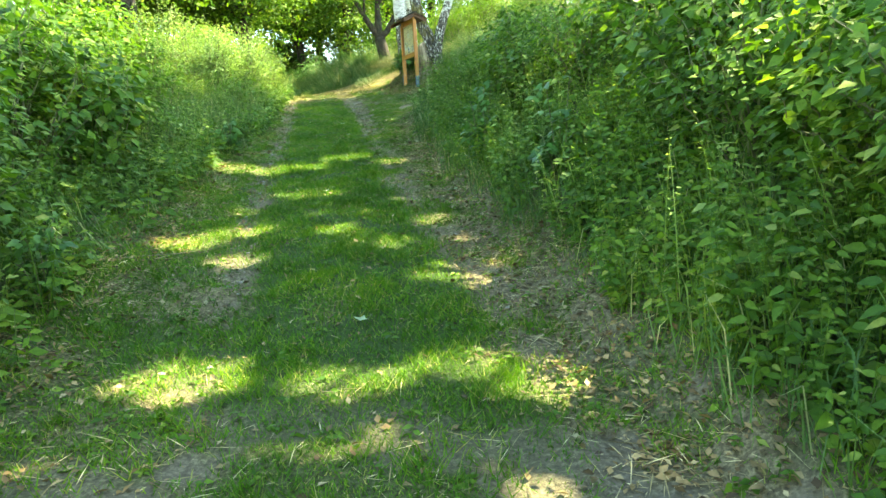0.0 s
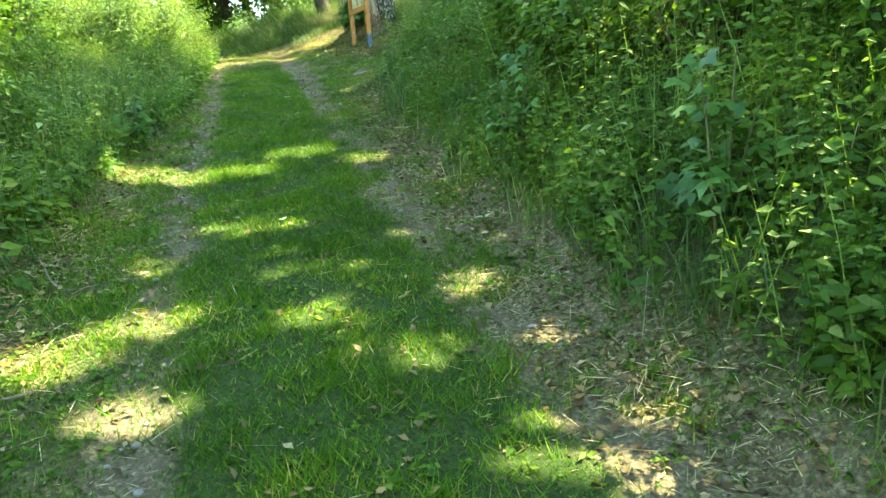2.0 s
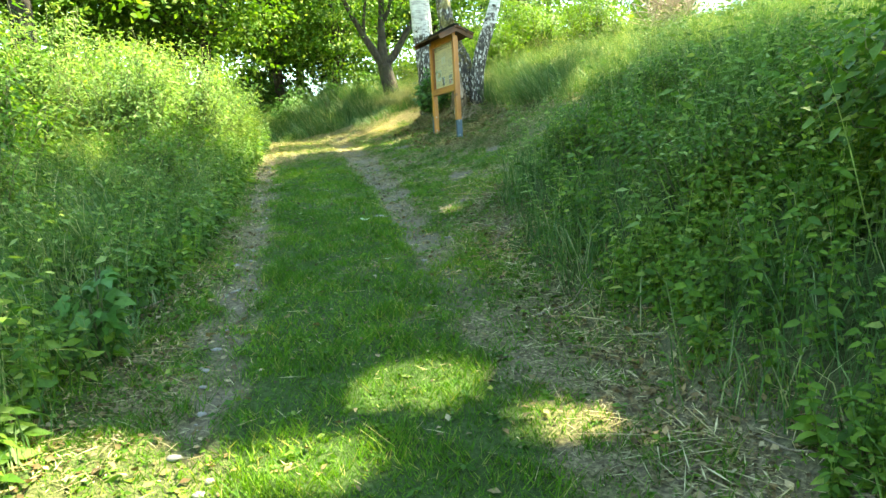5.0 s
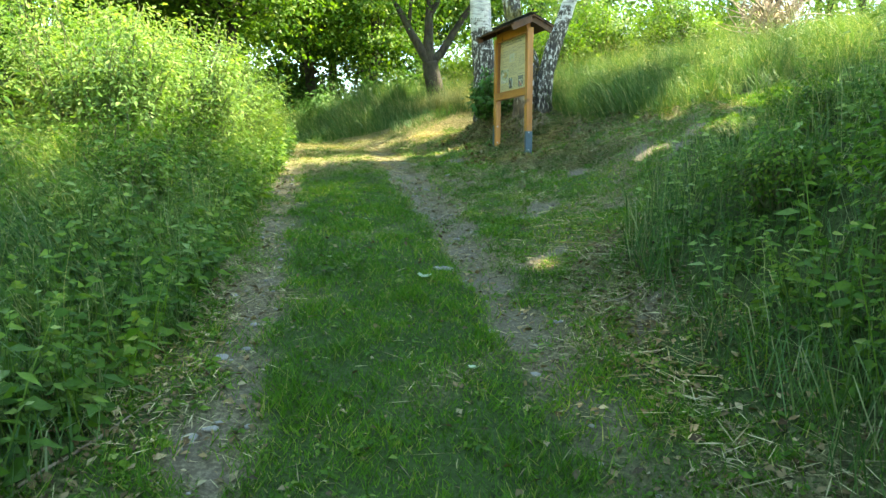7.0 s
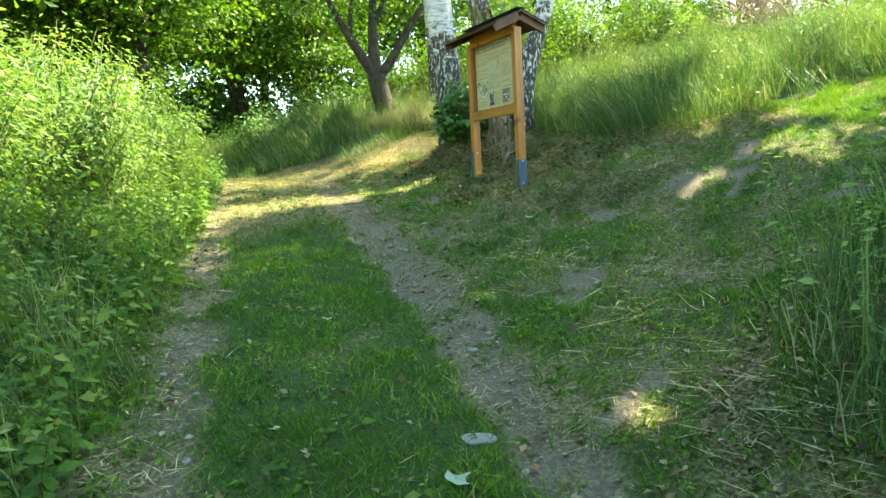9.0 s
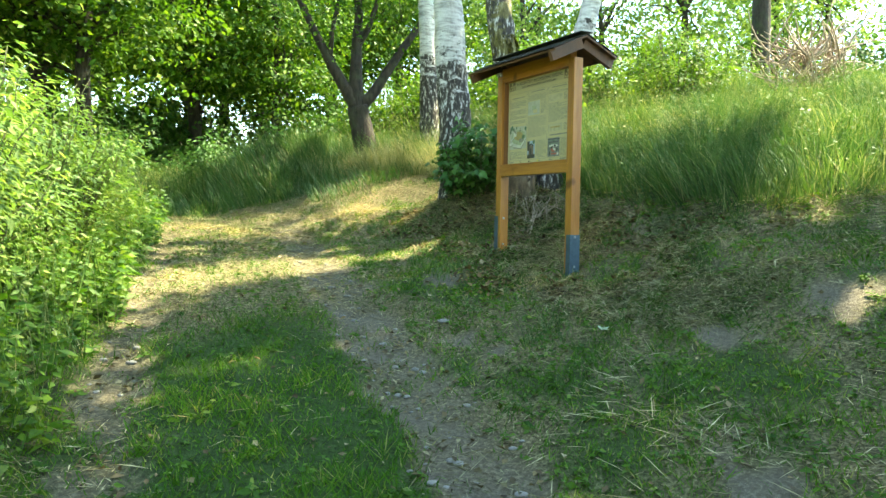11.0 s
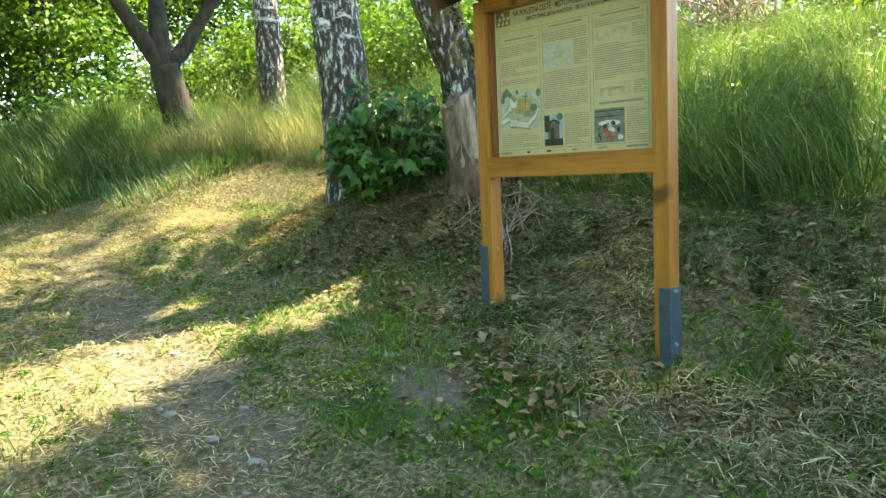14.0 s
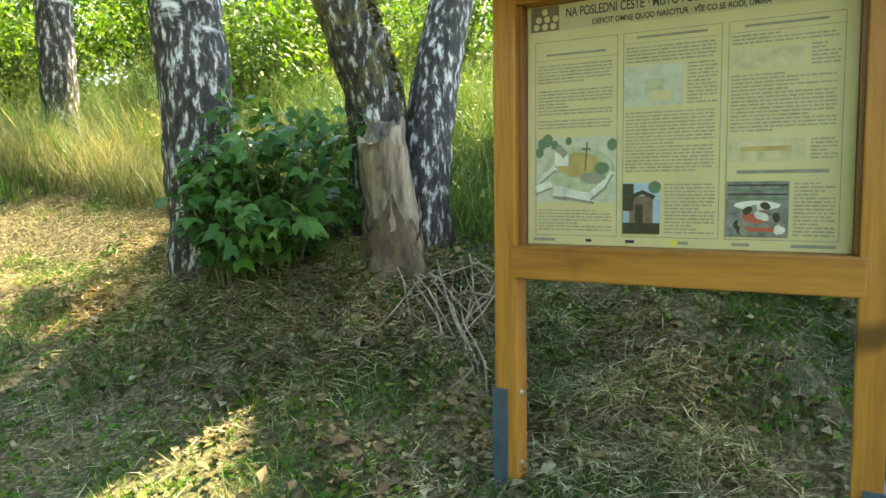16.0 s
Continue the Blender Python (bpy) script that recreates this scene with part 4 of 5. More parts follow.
def birch_crown(ob, path, clumps, per, mid, size, mat, leaf=0.07):
    foot = ob.matrix_basis.translation
    sets = []
    u = unit(rng.normal(0, 1, (clumps, 3)))
    q = u * rng.uniform(0.2, 1, (clumps, 1)) ** 0.6 * np.asarray(size) + np.asarray(mid)
    for k in range(min(clumps, 16)):
        i = int(np.abs(path[:, 2] - (q[k][2] - 1.0)).argmin())
        i = max(i, len(path) // 2)
        sets.append(tube(curve_points(path[i], q[k], (0, 0, 0.3), 7), np.linspace(0.04, 0.008, 7), 5))
    put("branchwork", even_mesh(fast_mesh("branchwork", *joined(*sets), M_BARK)), ob)
    # Passing foot carves the crown for the placed sun spots.
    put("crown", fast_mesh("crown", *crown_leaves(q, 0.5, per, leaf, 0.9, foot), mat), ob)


BX, BY = 2.46, 25.45
b1, p1 = trunk_only("birch_tree", BX, BY, [(0.05, 0, 0), (0.03, 0, 0.3), (0.01, 0, 0.8), (-0.02, 0.02, 1.4), (-0.08, 0.05, 2.2), (-0.2, 0.1, 4), (-0.3, 0.3, 7), (-0.3, 0.4, 10)],
                    [0.32, 0.25, 0.235, 0.225, 0.21, 0.18, 0.12, 0.03], M_BIRCH, "mature birch with black-scarred white bark beside the track")
# Unseen crown, set low and to one side so its shade crosses the track.
birch_crown(b1, p1, 34, 130, (0.9, 0.6, 4.5), (2.0, 1.3, 0.9), M_LEAF_LIME)
b2, p2 = trunk_only("birch_tree", 3.16, 24.6, [(0.06, 0, 0), (0.06, 0, 0.5), (0.05, 0, 0.95), (-0.1, 0, 1.3), (-0.26, 0, 1.65), (-0.36, 0.1, 2.3), (-0.38, 0.3, 4), (-0.5, 0.5, 8)],
                    [0.2, 0.19, 0.19, 0.19, 0.18, 0.17, 0.14, 0.03], M_BIRCH_MOSS, "leaning mossy birch trunk with cracked dark bark")
MOSS_AT = np.interp(rng.uniform(0.95, 2.0, 3800), p2[:, 2], np.arange(len(p2)))
moss_mid = np.stack([np.interp(MOSS_AT, np.arange(len(p2)), p2[:, k]) for k in range(3)], 1)
moss_az = rng.normal(-0.75, 0.75, len(moss_mid))
moss_out = np.stack([np.cos(moss_az), np.sin(moss_az), np.full(len(moss_az), 0.25)], 1)
keep_moss = wobble(3 * moss_az, 3 * moss_mid[:, 2], 0.55, 81) > -0.15
moss_foot = (moss_mid + moss_out * [0.17, 0.17, 0])[keep_moss]
put("moss", fast_mesh("moss", *leaves(moss_foot, moss_out[keep_moss] + rng.normal(0, 0.35, moss_foot.shape), rng.uniform(0.02, 0.045, len(moss_foot)), np.full(len(moss_foot), 0.016)), M_MOSS), b2,
    "thick yellow-green moss cushions")
birch_crown(b2, p2, 24, 80, (-0.4, 0.8, 8.6), (2.0, 2.0, 2.2), M_LEAF_LIME)
b3, p3 = trunk_only("birch_tree", 3.42, 24.4, [(0.02, 0, 0), (0, 0, 0.4), (0.05, 0, 0.8), (0.17, 0, 1.25), (0.32, 0, 1.65), (0.6, 0.1, 2.4), (0.9, 0.2, 4), (1.1, 0.3, 8)],
                    [0.19, 0.165, 0.155, 0.15, 0.14, 0.13, 0.11, 0.03], M_BIRCH, "leaning birch trunk with flaking dark bark, grown from a shared stool")
birch_crown(b3, p3, 24, 80, (1.0, 0.4, 8.8), (2.0, 2.0, 2.2), M_LEAF_LIME)
b4, p4 = trunk_only("birch_tree", 3.2, 29.6, [(0.02, 0, -0.1), (0, 0, 0.4), (0, 0, 1.2), (-0.05, 0, 2.4), (-0.1, 0.1, 4), (-0.1, 0.2, 7), (0, 0.3, 10)],
                    [0.22, 0.19, 0.185, 0.17, 0.15, 0.1, 0.03], M_BIRCH_B, "slim pale birch with grey-white bark in tall grass")
birch_crown(b4, p4, 60, 100, (0.1, 0.4, 8.0), (2.4, 2.4, 2.8), M_LEAF_LIME)


def stump(x, y):
    z = gz(x, y) - 0.14
    ob = thing("tree_stump", x, y, z, "weathered grey broken birch stump without bark", "tree stump")
    h = 0.92
    zs = np.linspace(0, h, 18)
    p = np.stack([0.05 - 0.07 * zs / h + 0.02 * np.sin(5 * zs), 0 * zs, zs], 1)
    v, t = tube(p, 0.16 - 0.03 * zs / h + 0.07 * np.exp(-zs * 7) + 0.018 * np.exp(-((zs - 0.42) / 0.06) ** 2), 26, 0.035)
    turn = np.arctan2(v[:, 1], v[:, 0])
    flare = 1 + 0.35 * np.exp(-v[:, 2] * 6) * np.sin(4 * turn + 0.6) + 0.06 * np.sin(11 * turn + 2 * v[:, 2])
    v[:, :2] *= flare[:, None]
    top = np.abs(v[:, 2] - h) < 0.02
    v[top, 2] += 0.06 * np.sin(14 * v[top, 0] + 1) + 0.015 * rng.normal(0, 1, top.sum())
    v[-1, 2] = h - 0.12
    put("body", even_mesh(fast_mesh("body", v, t, M_STUMP)), ob)
    zb = np.linspace(0, 0.46, 9)
    v, t = tube(np.stack([0.05 - 0.07 * zb / h + 0.02 * np.sin(5 * zb), 0 * zb, zb], 1), 0.178 - 0.03 * zb / h + 0.075 * np.exp(-zb * 7), 26, 0.045)
    turn = np.arctan2(v[:, 1], v[:, 0])
    v[:, :2] *= (1 + 0.35 * np.exp(-v[:, 2] * 6) * np.sin(4 * turn + 0.6))[:, None]
    rim = v[:, 2] > 0.4
    v[rim, 2] += 0.09 * np.sin(3 * turn[rim] + 2) + 0.05 * np.sin(8 * turn[rim])
    put("bark", even_mesh(fast_mesh("bark", v[:-1], t[:-26], M_OLDBARK)), ob, "brown remnant of bark round the stump's foot")


stump(2.92, 24.22)


def forked_tree(x, y):
    """Dark tree that leans and forks into three limbs at about head height."""
    z = gz(x, y) - 0.08
    ob = thing("forked_tree", x, y, z, "dark-barked tree forking into three limbs, leaning over tall grass", "tree")
    def limb(pts, r0, r1):
        s = np.linspace(0, len(pts) - 1, 5 * len(pts))
        p = np.stack([np.interp(s, np.arange(len(pts)), [q[k] for q in pts]) for k in range(3)], 1)
        p[1:-1] = (p[:-2] + 2 * p[1:-1] + p[2:]) / 4
        return tube(p, np.linspace(r0, r1, len(p)), 12, 0.03)
    put("trunk", even_mesh(fast_mesh("trunk", *limb([(0.08, 0, 0), (0, 0, 0.4), (-0.12, 0, 0.9), (-0.22, 0, 1.35)], 0.27, 0.22), M_BARK)), ob)
    f = (-0.22, 0, 1.3)
    ends = []
    for pts, r0 in (([f, (-0.5, 0, 1.75), (-0.8, 0, 2.25), (-1.15, 0.1, 2.95), (-1.7, 0.3, 4.2), (-2.2, 0.4, 5.6)], 0.15),
                    ([f, (-0.24, 0.05, 2.0), (-0.22, 0.1, 2.6), (-0.15, 0.2, 3.4), (-0.3, 0.5, 5.0), (-0.2, 0.8, 6.6)], 0.165),
                    ([f, (0.1, 0, 1.6), (0.32, 0, 1.95), (0.7, -0.05, 2.55), (1.05, -0.1, 3.05), (1.7, 0, 4.2), (2.3, 0.1, 5.4)], 0.14),
                    ([(-0.22, 0.1, 2.6), (0.0, 0.0, 2.95), (0.2, -0.1, 3.6), (0.5, -0.1, 4.6)], 0.08),
                    ([(-0.8, 0, 2.25), (-0.75, -0.1, 2.9), (-0.6, -0.2, 3.7)], 0.06)):
        put("limb", even_mesh(fast_mesh("limb", *limb(pts, r0, 0.03), M_BARK)), ob)
        ends.append(pts[-1])
    c = np.concatenate([np.asarray(e) + rng.normal(0, 1, (26, 3)) * [1.1, 1.1, 0.8] for e in ends])
    c = c[c[:, 2] > 2.7]
    tw = [tube(curve_points(ends[k % len(ends)], c[k], (0, 0, 0.1), 5), np.linspace(0.02, 0.006, 5), 5) for k in range(0, len(c), 3)]
    put("twiggery", fast_mesh("twiggery", *joined(*tw), M_BARK), ob)
    # This crown is carved for the placed sun spots as well.
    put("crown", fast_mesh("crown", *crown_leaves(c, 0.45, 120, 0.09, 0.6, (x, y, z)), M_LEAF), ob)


forked_tree(2.2, 30.9)

# ---- woodland round the place ----
WOOD = dict(mats=(M_BARK, M_LEAF), spread=0.6)
t_a = tree("broadleaf_tree", [(0, 0, -0.2), (0.1, 0, 2), (0, 0.1, 4.5), (0.2, 0, 8), (0.2, 0, 10.5)], [0.26, 0.2, 0.17, 0.1, 0.02],
           (0, 0, 6.3), (3.3, 3.3, 4.5), 150, 95, 0.175, label="leafy broadleaf tree with dark trunk and low spreading boughs", group="woodland trees", **WOOD)
spread_copies(t_a, [(-4.8, 34, 0.95, 10), (-1.6, 39, 1.0, 80), (-7.7, 29, 1.25, 200), (-7.5, 41, 1.1, 310), (3.2, 44, 1.0, 140), (-13, 20, 1.0, 50), (-12, 46, 1.3, 30), (-2.2, 48, 1.2, 75), (-18, 38, 1.4, 90), (-17, 28, 1.3, 150), (-9, 56, 1.5, 270), (6.2, 46, 1.1, 25), (10.5, 51, 1.2, 110), (4.5, 53, 1.35, 190), (-1, 54, 1.35, 330), (0.8, 38.6, 0.75, 215)])
t_b = tree("broadleaf_tree", [(0, 0, -0.2), (-0.1, 0.1, 2.5), (0.1, 0, 5), (0, 0.2, 9), (0.1, 0.2, 12)], [0.22, 0.18, 0.14, 0.09, 0.02],
           (0, 0, 7.2), (3.0, 3.0, 5.2), 140, 90, 0.175, mats=(M_BARK, M_LEAF), spread=0.55, label="tall green tree at the edge of the wood", group="woodland trees")
spread_copies(t_b, [(-3.6, 33.2, 0.9, 0), (-6.5, 36, 1.0, 120), (0.6, 45, 1.0, 200), (-11, 33, 1.1, 70), (-15, 15, 1.0, 15), (-15, 7, 1.05, 260), (-5, 45, 1.0, 300), (-12, -5, 1.1, 100), (2, -17, 1.1, 160), (-5.9, 24, 1.15, 40)])
t_c = tree("pale_tree", [(0, 0, -0.2), (0.1, 0, 3), (-0.1, 0.1, 6), (0.1, 0, 11), (0.1, 0, 14)], [0.16, 0.13, 0.1, 0.06, 0.02],
           (0, 0, 5.8), (2.8, 2.8, 5.6), 120, 45, 0.19, mats=(M_BARK, M_WILLOW), spread=0.5, label="thin-crowned pale tree on the skyline", group="skyline trees")
spread_copies(t_c, [(16, 40, 1.0, 0), (22, 42, 1.1, 90), (13, 47, 1.0, 200), (27, 37, 1.0, 300), (9.5, 40, 0.8, 30), (33, 33, 1.1, 120), (19, 36, 0.9, 60), (25, 47, 1.1, 180), (30, 42, 1.0, 240), (12.5, 40, 0.8, 330)])

# added trees with crowns out of view, placed so that they shade the track
def shade_tree(x, y, tall, crown, clumps, per, lean, label):
    z = gz(x, y) - 0.03
    ob = tree("shade_tree", [(0, 0, -0.2), (0.2 * lean, 0, 0.22 * tall), (0.5 * lean, 0.1, 0.5 * tall), (0.8 * lean, 0, 0.78 * tall), (lean, 0, tall)], [0.26, 0.22, 0.18, 0.12, 0.03],
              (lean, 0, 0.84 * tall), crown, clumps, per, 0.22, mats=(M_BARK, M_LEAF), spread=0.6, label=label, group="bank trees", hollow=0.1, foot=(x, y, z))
    ob.matrix_basis = pose(x, y, z)


CARVED_CROWN = "tree added on the bank for shade, crown cut open for placed sun spots"
for bx, by, tall, lean in ((6.4, -3.2, 9.8, 0.6), (6.8, 1.2, 10.0, 0.3), (6.5, 5.6, 9.9, 0.6), (7.1, 10.0, 10.2, 0.2), (6.8, 14.3, 10.0, 0.6)):
    shade_tree(bx, by, tall, (4.0, 3.3, 1.9), 260, 75, lean, CARVED_CROWN)
shade_tree(9.9, 18.9, 11.5, (5.0, 4.2, 2.2), 330, 75, -0.2, "broad-crowned tree added out of view on the bank to shade the track")
for bx, by, tall in ((9.0, 1.0, 15.5), (9.3, 9.0, 15.5), (9.6, 16.0, 15.0)):
    shade_tree(bx, by, tall, (4.6, 4.6, 2.0), 260, 75, 0.0, "tall tree added out of view on the bank to shade the left hedge")
shade_tree(12.6, 31.6, 14.5, (4.4, 3.8, 2.0), 240, 75, 0.0, "tall tree added up the slope to shade the track's far end")
shade_tree(11.0, 24.2, 11.5, (4.2, 3.6, 2.0), 260, 75, -0.2, "round-crowned tree added up the slope to shade board and birches")

# ---- shrubs ----
s_dense = shrub("bramble_shrub", 1.5, 1.1, 56, 58, 0.088, 0.6, (M_STEM, M_LEAF), "dense leafy green shrub on the bank", "bank shrubs")
spread_copies(s_dense, [(2.7, 4.2, 0.85, 0), (3.1, 6.0, 0.8, 50), (2.9, 7.9, 0.8, 110), (2.8, 9.8, 0.75, 170), (2.9, 11.6, 0.6, 220), (3.8, 3.4, 0.6, 280), (4.1, 5.2, 0.6, 330), (2.4, 13.5, 0.5, 35), (2.35, 14.8, 0.42, 140), (3.1, 14.4, 0.4, 260), (2.3, 12.4, 0.5, 300), (3.0, 15.6, 0.36, 20),
                        (4.0, 7.2, 0.55, 20), (3.9, 9.2, 0.6, 75), (3.9, 11.2, 0.5, 130), (2.6, 2.4, 0.8, 190), (3.6, 1.4, 1.0, 240), (5.2, 8.4, 0.55, 300), (5.4, 6.2, 0.55, 15),
                        (5.4, 4.2, 0.55, 95), (5.1, 10.6, 0.6, 200), (3.6, 13.0, 0.42, 10), (2.7, 0.6, 1.0, 45)])
s_left = shrub("hedge_shrub", 2.1, 1.2, 62, 56, 0.097, 0.62, (M_STEM, M_LEAF), "tall leafy green shrub at the edge of the track", "hedge shrubs")
spread_copies(s_left, [(-3.5, 4.0, 1.0, 0), (-3.3, 6.0, 0.85, 60), (-3.5, 7.8, 1.0, 130), (-3.5, 9.8, 0.95, 200), (-4.4, 5.2, 1.4, 260), (-4.6, 8.6, 1.5, 310), (-4.9, 12.0, 1.2, 30),
                       (-3.0, 2.2, 1.0, 100), (-4.4, 2.6, 1.4, 170), (-6.2, 10.5, 1.7, 240), (-6.3, 6.5, 1.8, 300), (-5.5, 15.5, 1.2, 340), (-3.0, 11.2, 0.6, 25), (-3.2, 14.4, 0.55, 155), (-2.5, 17.6, 0.55, 275), (-4.0, 13.8, 0.8, 335), (-4.0, 16.8, 0.85, 50), (-2.45, 19.2, 0.5, 110), (-6.6, 18.5, 1.5, 75), (-7, 22.5, 1.6, 145)])
s_big = shrub("maple_shrub", 1.9, 1.0, 42, 44, 0.135, 0.85, (M_STEM, M_LEAF), "leafy maple shrub with broad green leaves", "maple shrubs")
spread_copies(s_big, [(-2.85, 4.7, 0.95, 0), (-2.9, 8.8, 0.9, 70), (2.55, 3.3, 0.6, 140), (2.35, 8.9, 0.55, 210), (2.75, 10.7, 0.65, 280), (2.75, 5.2, 0.7, 330), (-3.0, 2.6, 1.0, 30), (3.2, 7.0, 0.7, 100),
                      (-4.2, 10.6, 1.1, 160), (-5.2, 17.2, 1.2, 220), (-6.0, 20.0, 1.4, 300)])
s_willow = shrub("willow_bush", 2.25, 1.15, 105, 120, 0.085, 0.42, (M_STEM, M_WILLOW), "pale green fine-leaved willow bush beside the track", "willow bushes", 0.35, "shrub", 0.04)
spread_copies(s_willow, [(-2.65, 21.3, 0.93, 0), (-2.35, 23.2, 0.8, 70), (-3.3, 19.6, 0.95, 140), (-3.7, 22.8, 1.0, 210), (-2.45, 25.6, 0.6, 280), (-4.6, 20.8, 1.15, 320)])
s_lime = shrub("lime_shrub", 2.0, 1.3, 56, 66, 0.1, 0.6, (M_STEM, M_LEAF_LIME), "sunlit yellow-green shrub on the grassy slope", "slope shrubs")
spread_copies(s_lime, [(5.0, 28.6, 0.9, 0), (6.6, 29.6, 1.0, 60), (7.8, 28.0, 0.85, 120), (6.0, 32.0, 1.2, 180), (8.8, 31.0, 1.1, 240), (4.2, 33.0, 1.2, 300), (11.5, 31.5, 1.0, 20), (8.0, 35.5, 1.4, 80),
                       (13.5, 27.5, 0.6, 160), (13.5, 25.2, 1.2, 45), (15.8, 28, 1.6, 200), (17.5, 24.5, 1.6, 100), (3.6, 36.5, 1.2, 220)])


s_back = shrub("woodland_shrub", 2.3, 1.7, 48, 48, 0.16, 0.62, (M_STEM, M_LEAF_DARK), "dark leafy undergrowth shrub below the woodland trees", "woodland shrubs")
spread_copies(s_back, [(-3.2, 33.4, 0.75, 0), (-5.6, 32.2, 1.0, 50), (-1.2, 36.5, 0.9, 100), (1.2, 36.8, 0.9, 150), (-8, 31, 1.2, 200), (-6, 28, 1.0, 250), (3.4, 39.5, 1.0, 300), (-3.4, 37.5, 1.2, 340),
                       (-10.5, 27, 1.3, 20), (0, 41.5, 1.2, 70), (5.8, 40, 1.1, 120), (-6.5, 36.5, 1.3, 170), (-9.5, 35.5, 1.5, 220), (-4, 43, 1.4, 270), (8, 43.5, 1.4, 320), (-8.5, 24, 1.3, 45), (-9.5, 18, 1.5, 95),
                       (-9.8, 13, 1.4, 145), (2.5, 47, 1.5, 10), (-13, 31, 1.6, 60), (12, 45, 1.5, 10), (17, 43, 1.5, 80), (23, 39, 1.6, 150), (-2.4, 40.5, 1.2, 30), (-3.2, 46, 1.6, 200), (-1.2, 33.0, 0.5, 110), (-6.8, 25.5, 1.1, 290)])


def maple_sapling(x, y, shoots, tall, wide, label):
    """Young maple: upright shoots with broad lobed leaves."""
    ob = thing("maple_sapling", x, y, gz(x, y), label, "shrub", "maple saplings")
    base, way = [], []
    for k in range(shoots):
        az, far, h = rng.uniform(0, 6.28), wide * rng.uniform(0.07, 1.0), tall * rng.uniform(0.3, 1.25)
        h *= 1.15 - 0.36 * far / wide
        end = np.array([far * np.cos(az), far * np.sin(az), h])
        pts = curve_points((0.25 * end[0], 0.25 * end[1], -0.05), end, (0, 0, 0.12), 7)
        put("stem", even_mesh(fast_mesh("stem", *tube(pts, np.linspace(0.008, 0.003, 7), 5), M_STEM)), ob)
        for f in rng.uniform(0.15, 1, 19):
            p = np.array([np.interp(f * 6, np.arange(7), pts[:, c]) for c in range(3)])
            a = rng.uniform(0, 6.28)
            base.append(p + rng.normal(0, 0.03, 3))
            way.append((np.cos(a), np.sin(a), rng.normal(-0.1, 0.2)))
    base, way = np.array(base), unit(np.array(way))
    n = len(base)
    L = rng.uniform(0.075, 0.18, n)
    stalk = base + way * (0.5 * L)[:, None]
    # each lobed leaf: a fan of points round the stalk's end
    ang = np.radians([-150, -115, -75, -52, -28, 0, 28, 52, 75, 115, 150])
    rad = np.array([0.35, 0.55, 0.8, 0.48, 0.55, 1.0, 0.55, 0.48, 0.8, 0.55, 0.35])
    up = np.tile([-0.4, -0.4, 0.9], (n, 1)) + rng.normal(0, 0.5, (n, 3))
    side = unit(np.cross(way, up))
    v = stalk[:, None] + (np.cos(ang) * rad)[None, :, None] * (L * 0.62)[:, None, None] * way[:, None] + (np.sin(ang) * rad)[None, :, None] * (L * 0.62)[:, None, None] * side[:, None]
    v[:, :, 2] -= (0.25 * rad ** 2)[None] * L[:, None]
    v = np.concatenate([stalk[:, None], v], 1).reshape(-1, 3)
    t = np.array([[0, k, k + 1] for k in range(1, 11)])[None] + 12 * np.arange(n)[:, None, None]
    put("foliage", fast_mesh("foliage", v, t.reshape(-1, 3), M_MAPLE), ob)


maple_sapling(2.66, 24.92, 52, 0.9, 0.68, "bushy young maple with broad dark lobed leaves at the birch foot")
maple_sapling(-1.75, 12.3, 4, 0.45, 0.2, "low maple seedling with broad leaves on the grassy verge")
maple_sapling(2.36, 25.0, 22, 0.75, 0.36, "young maple with broad dark lobed leaves before the birch")
maple_sapling(1.72, 8.75, 6, 0.95, 0.22, "slender maple seedling with broad leaves at the bank's foot")
maple_sapling(1.95, 6.3, 8, 0.8, 0.3, "slender maple seedling with broad leaves at the bank's foot")
maple_sapling(-2.05, 5.2, 5, 0.6, 0.25, "low maple seedling with broad leaves on the shaded verge")


def brush_heap(x, y):
    z = gz(x, y)
    ob = thing("brush_heap", x, y, z, "heap of dry pale cut branches on the grassy slope", "brush heap")
    for k in range(150):
        a, el, far = rng.uniform(0, 6.28), rng.uniform(0.1, 1.3), rng.uniform(0, 0.7)
        p = np.array([far * np.cos(a * 3), far * np.sin(a * 3), rng.uniform(0, 0.9)])
        L = rng.uniform(0.5, 1.2)
        q = p + L * np.array([np.cos(a) * np.cos(el), np.sin(a) * np.cos(el), np.sin(el)])
        put("branch", fast_mesh("branch", *tube(curve_points(p, q, rng.normal(0, 0.06, 3), 5), np.linspace(0.022, 0.008, 5), 5), M_CUT), ob)


brush_heap(9.5, 26.6)


def twig_heap(x, y):
    """A low tangle of bleached twigs on the hay."""
    ob = thing("twig_heap", x, y, gz(x, y), "low tangle of bleached dry twigs beside the stump", "twigs")
    for k in range(26):
        a, far, r = rng.uniform(0, 6.28), rng.uniform(0, 0.28), rng.uniform(0.15, 0.4)
        c = far * np.array([np.cos(5 * a), np.sin(5 * a)])
        u = np.linspace(-r, r, 7)
        px, py = c[0] + u * np.cos(a), c[1] + u * np.sin(a) + 0.04 * np.sin(9 * u + a)
        pz = ground_z(x + px, y + py) - gz(x, y) + 0.015 + rng.uniform(0, 0.07) * (1 - (u / r) ** 2)
        put("twig", even_mesh(fast_mesh("twig", *tube(np.stack([px, py, pz], 1), np.linspace(0.007, 0.003, 7), 5), M_CUT)), ob)


twig_heap(3.0, 23.85)


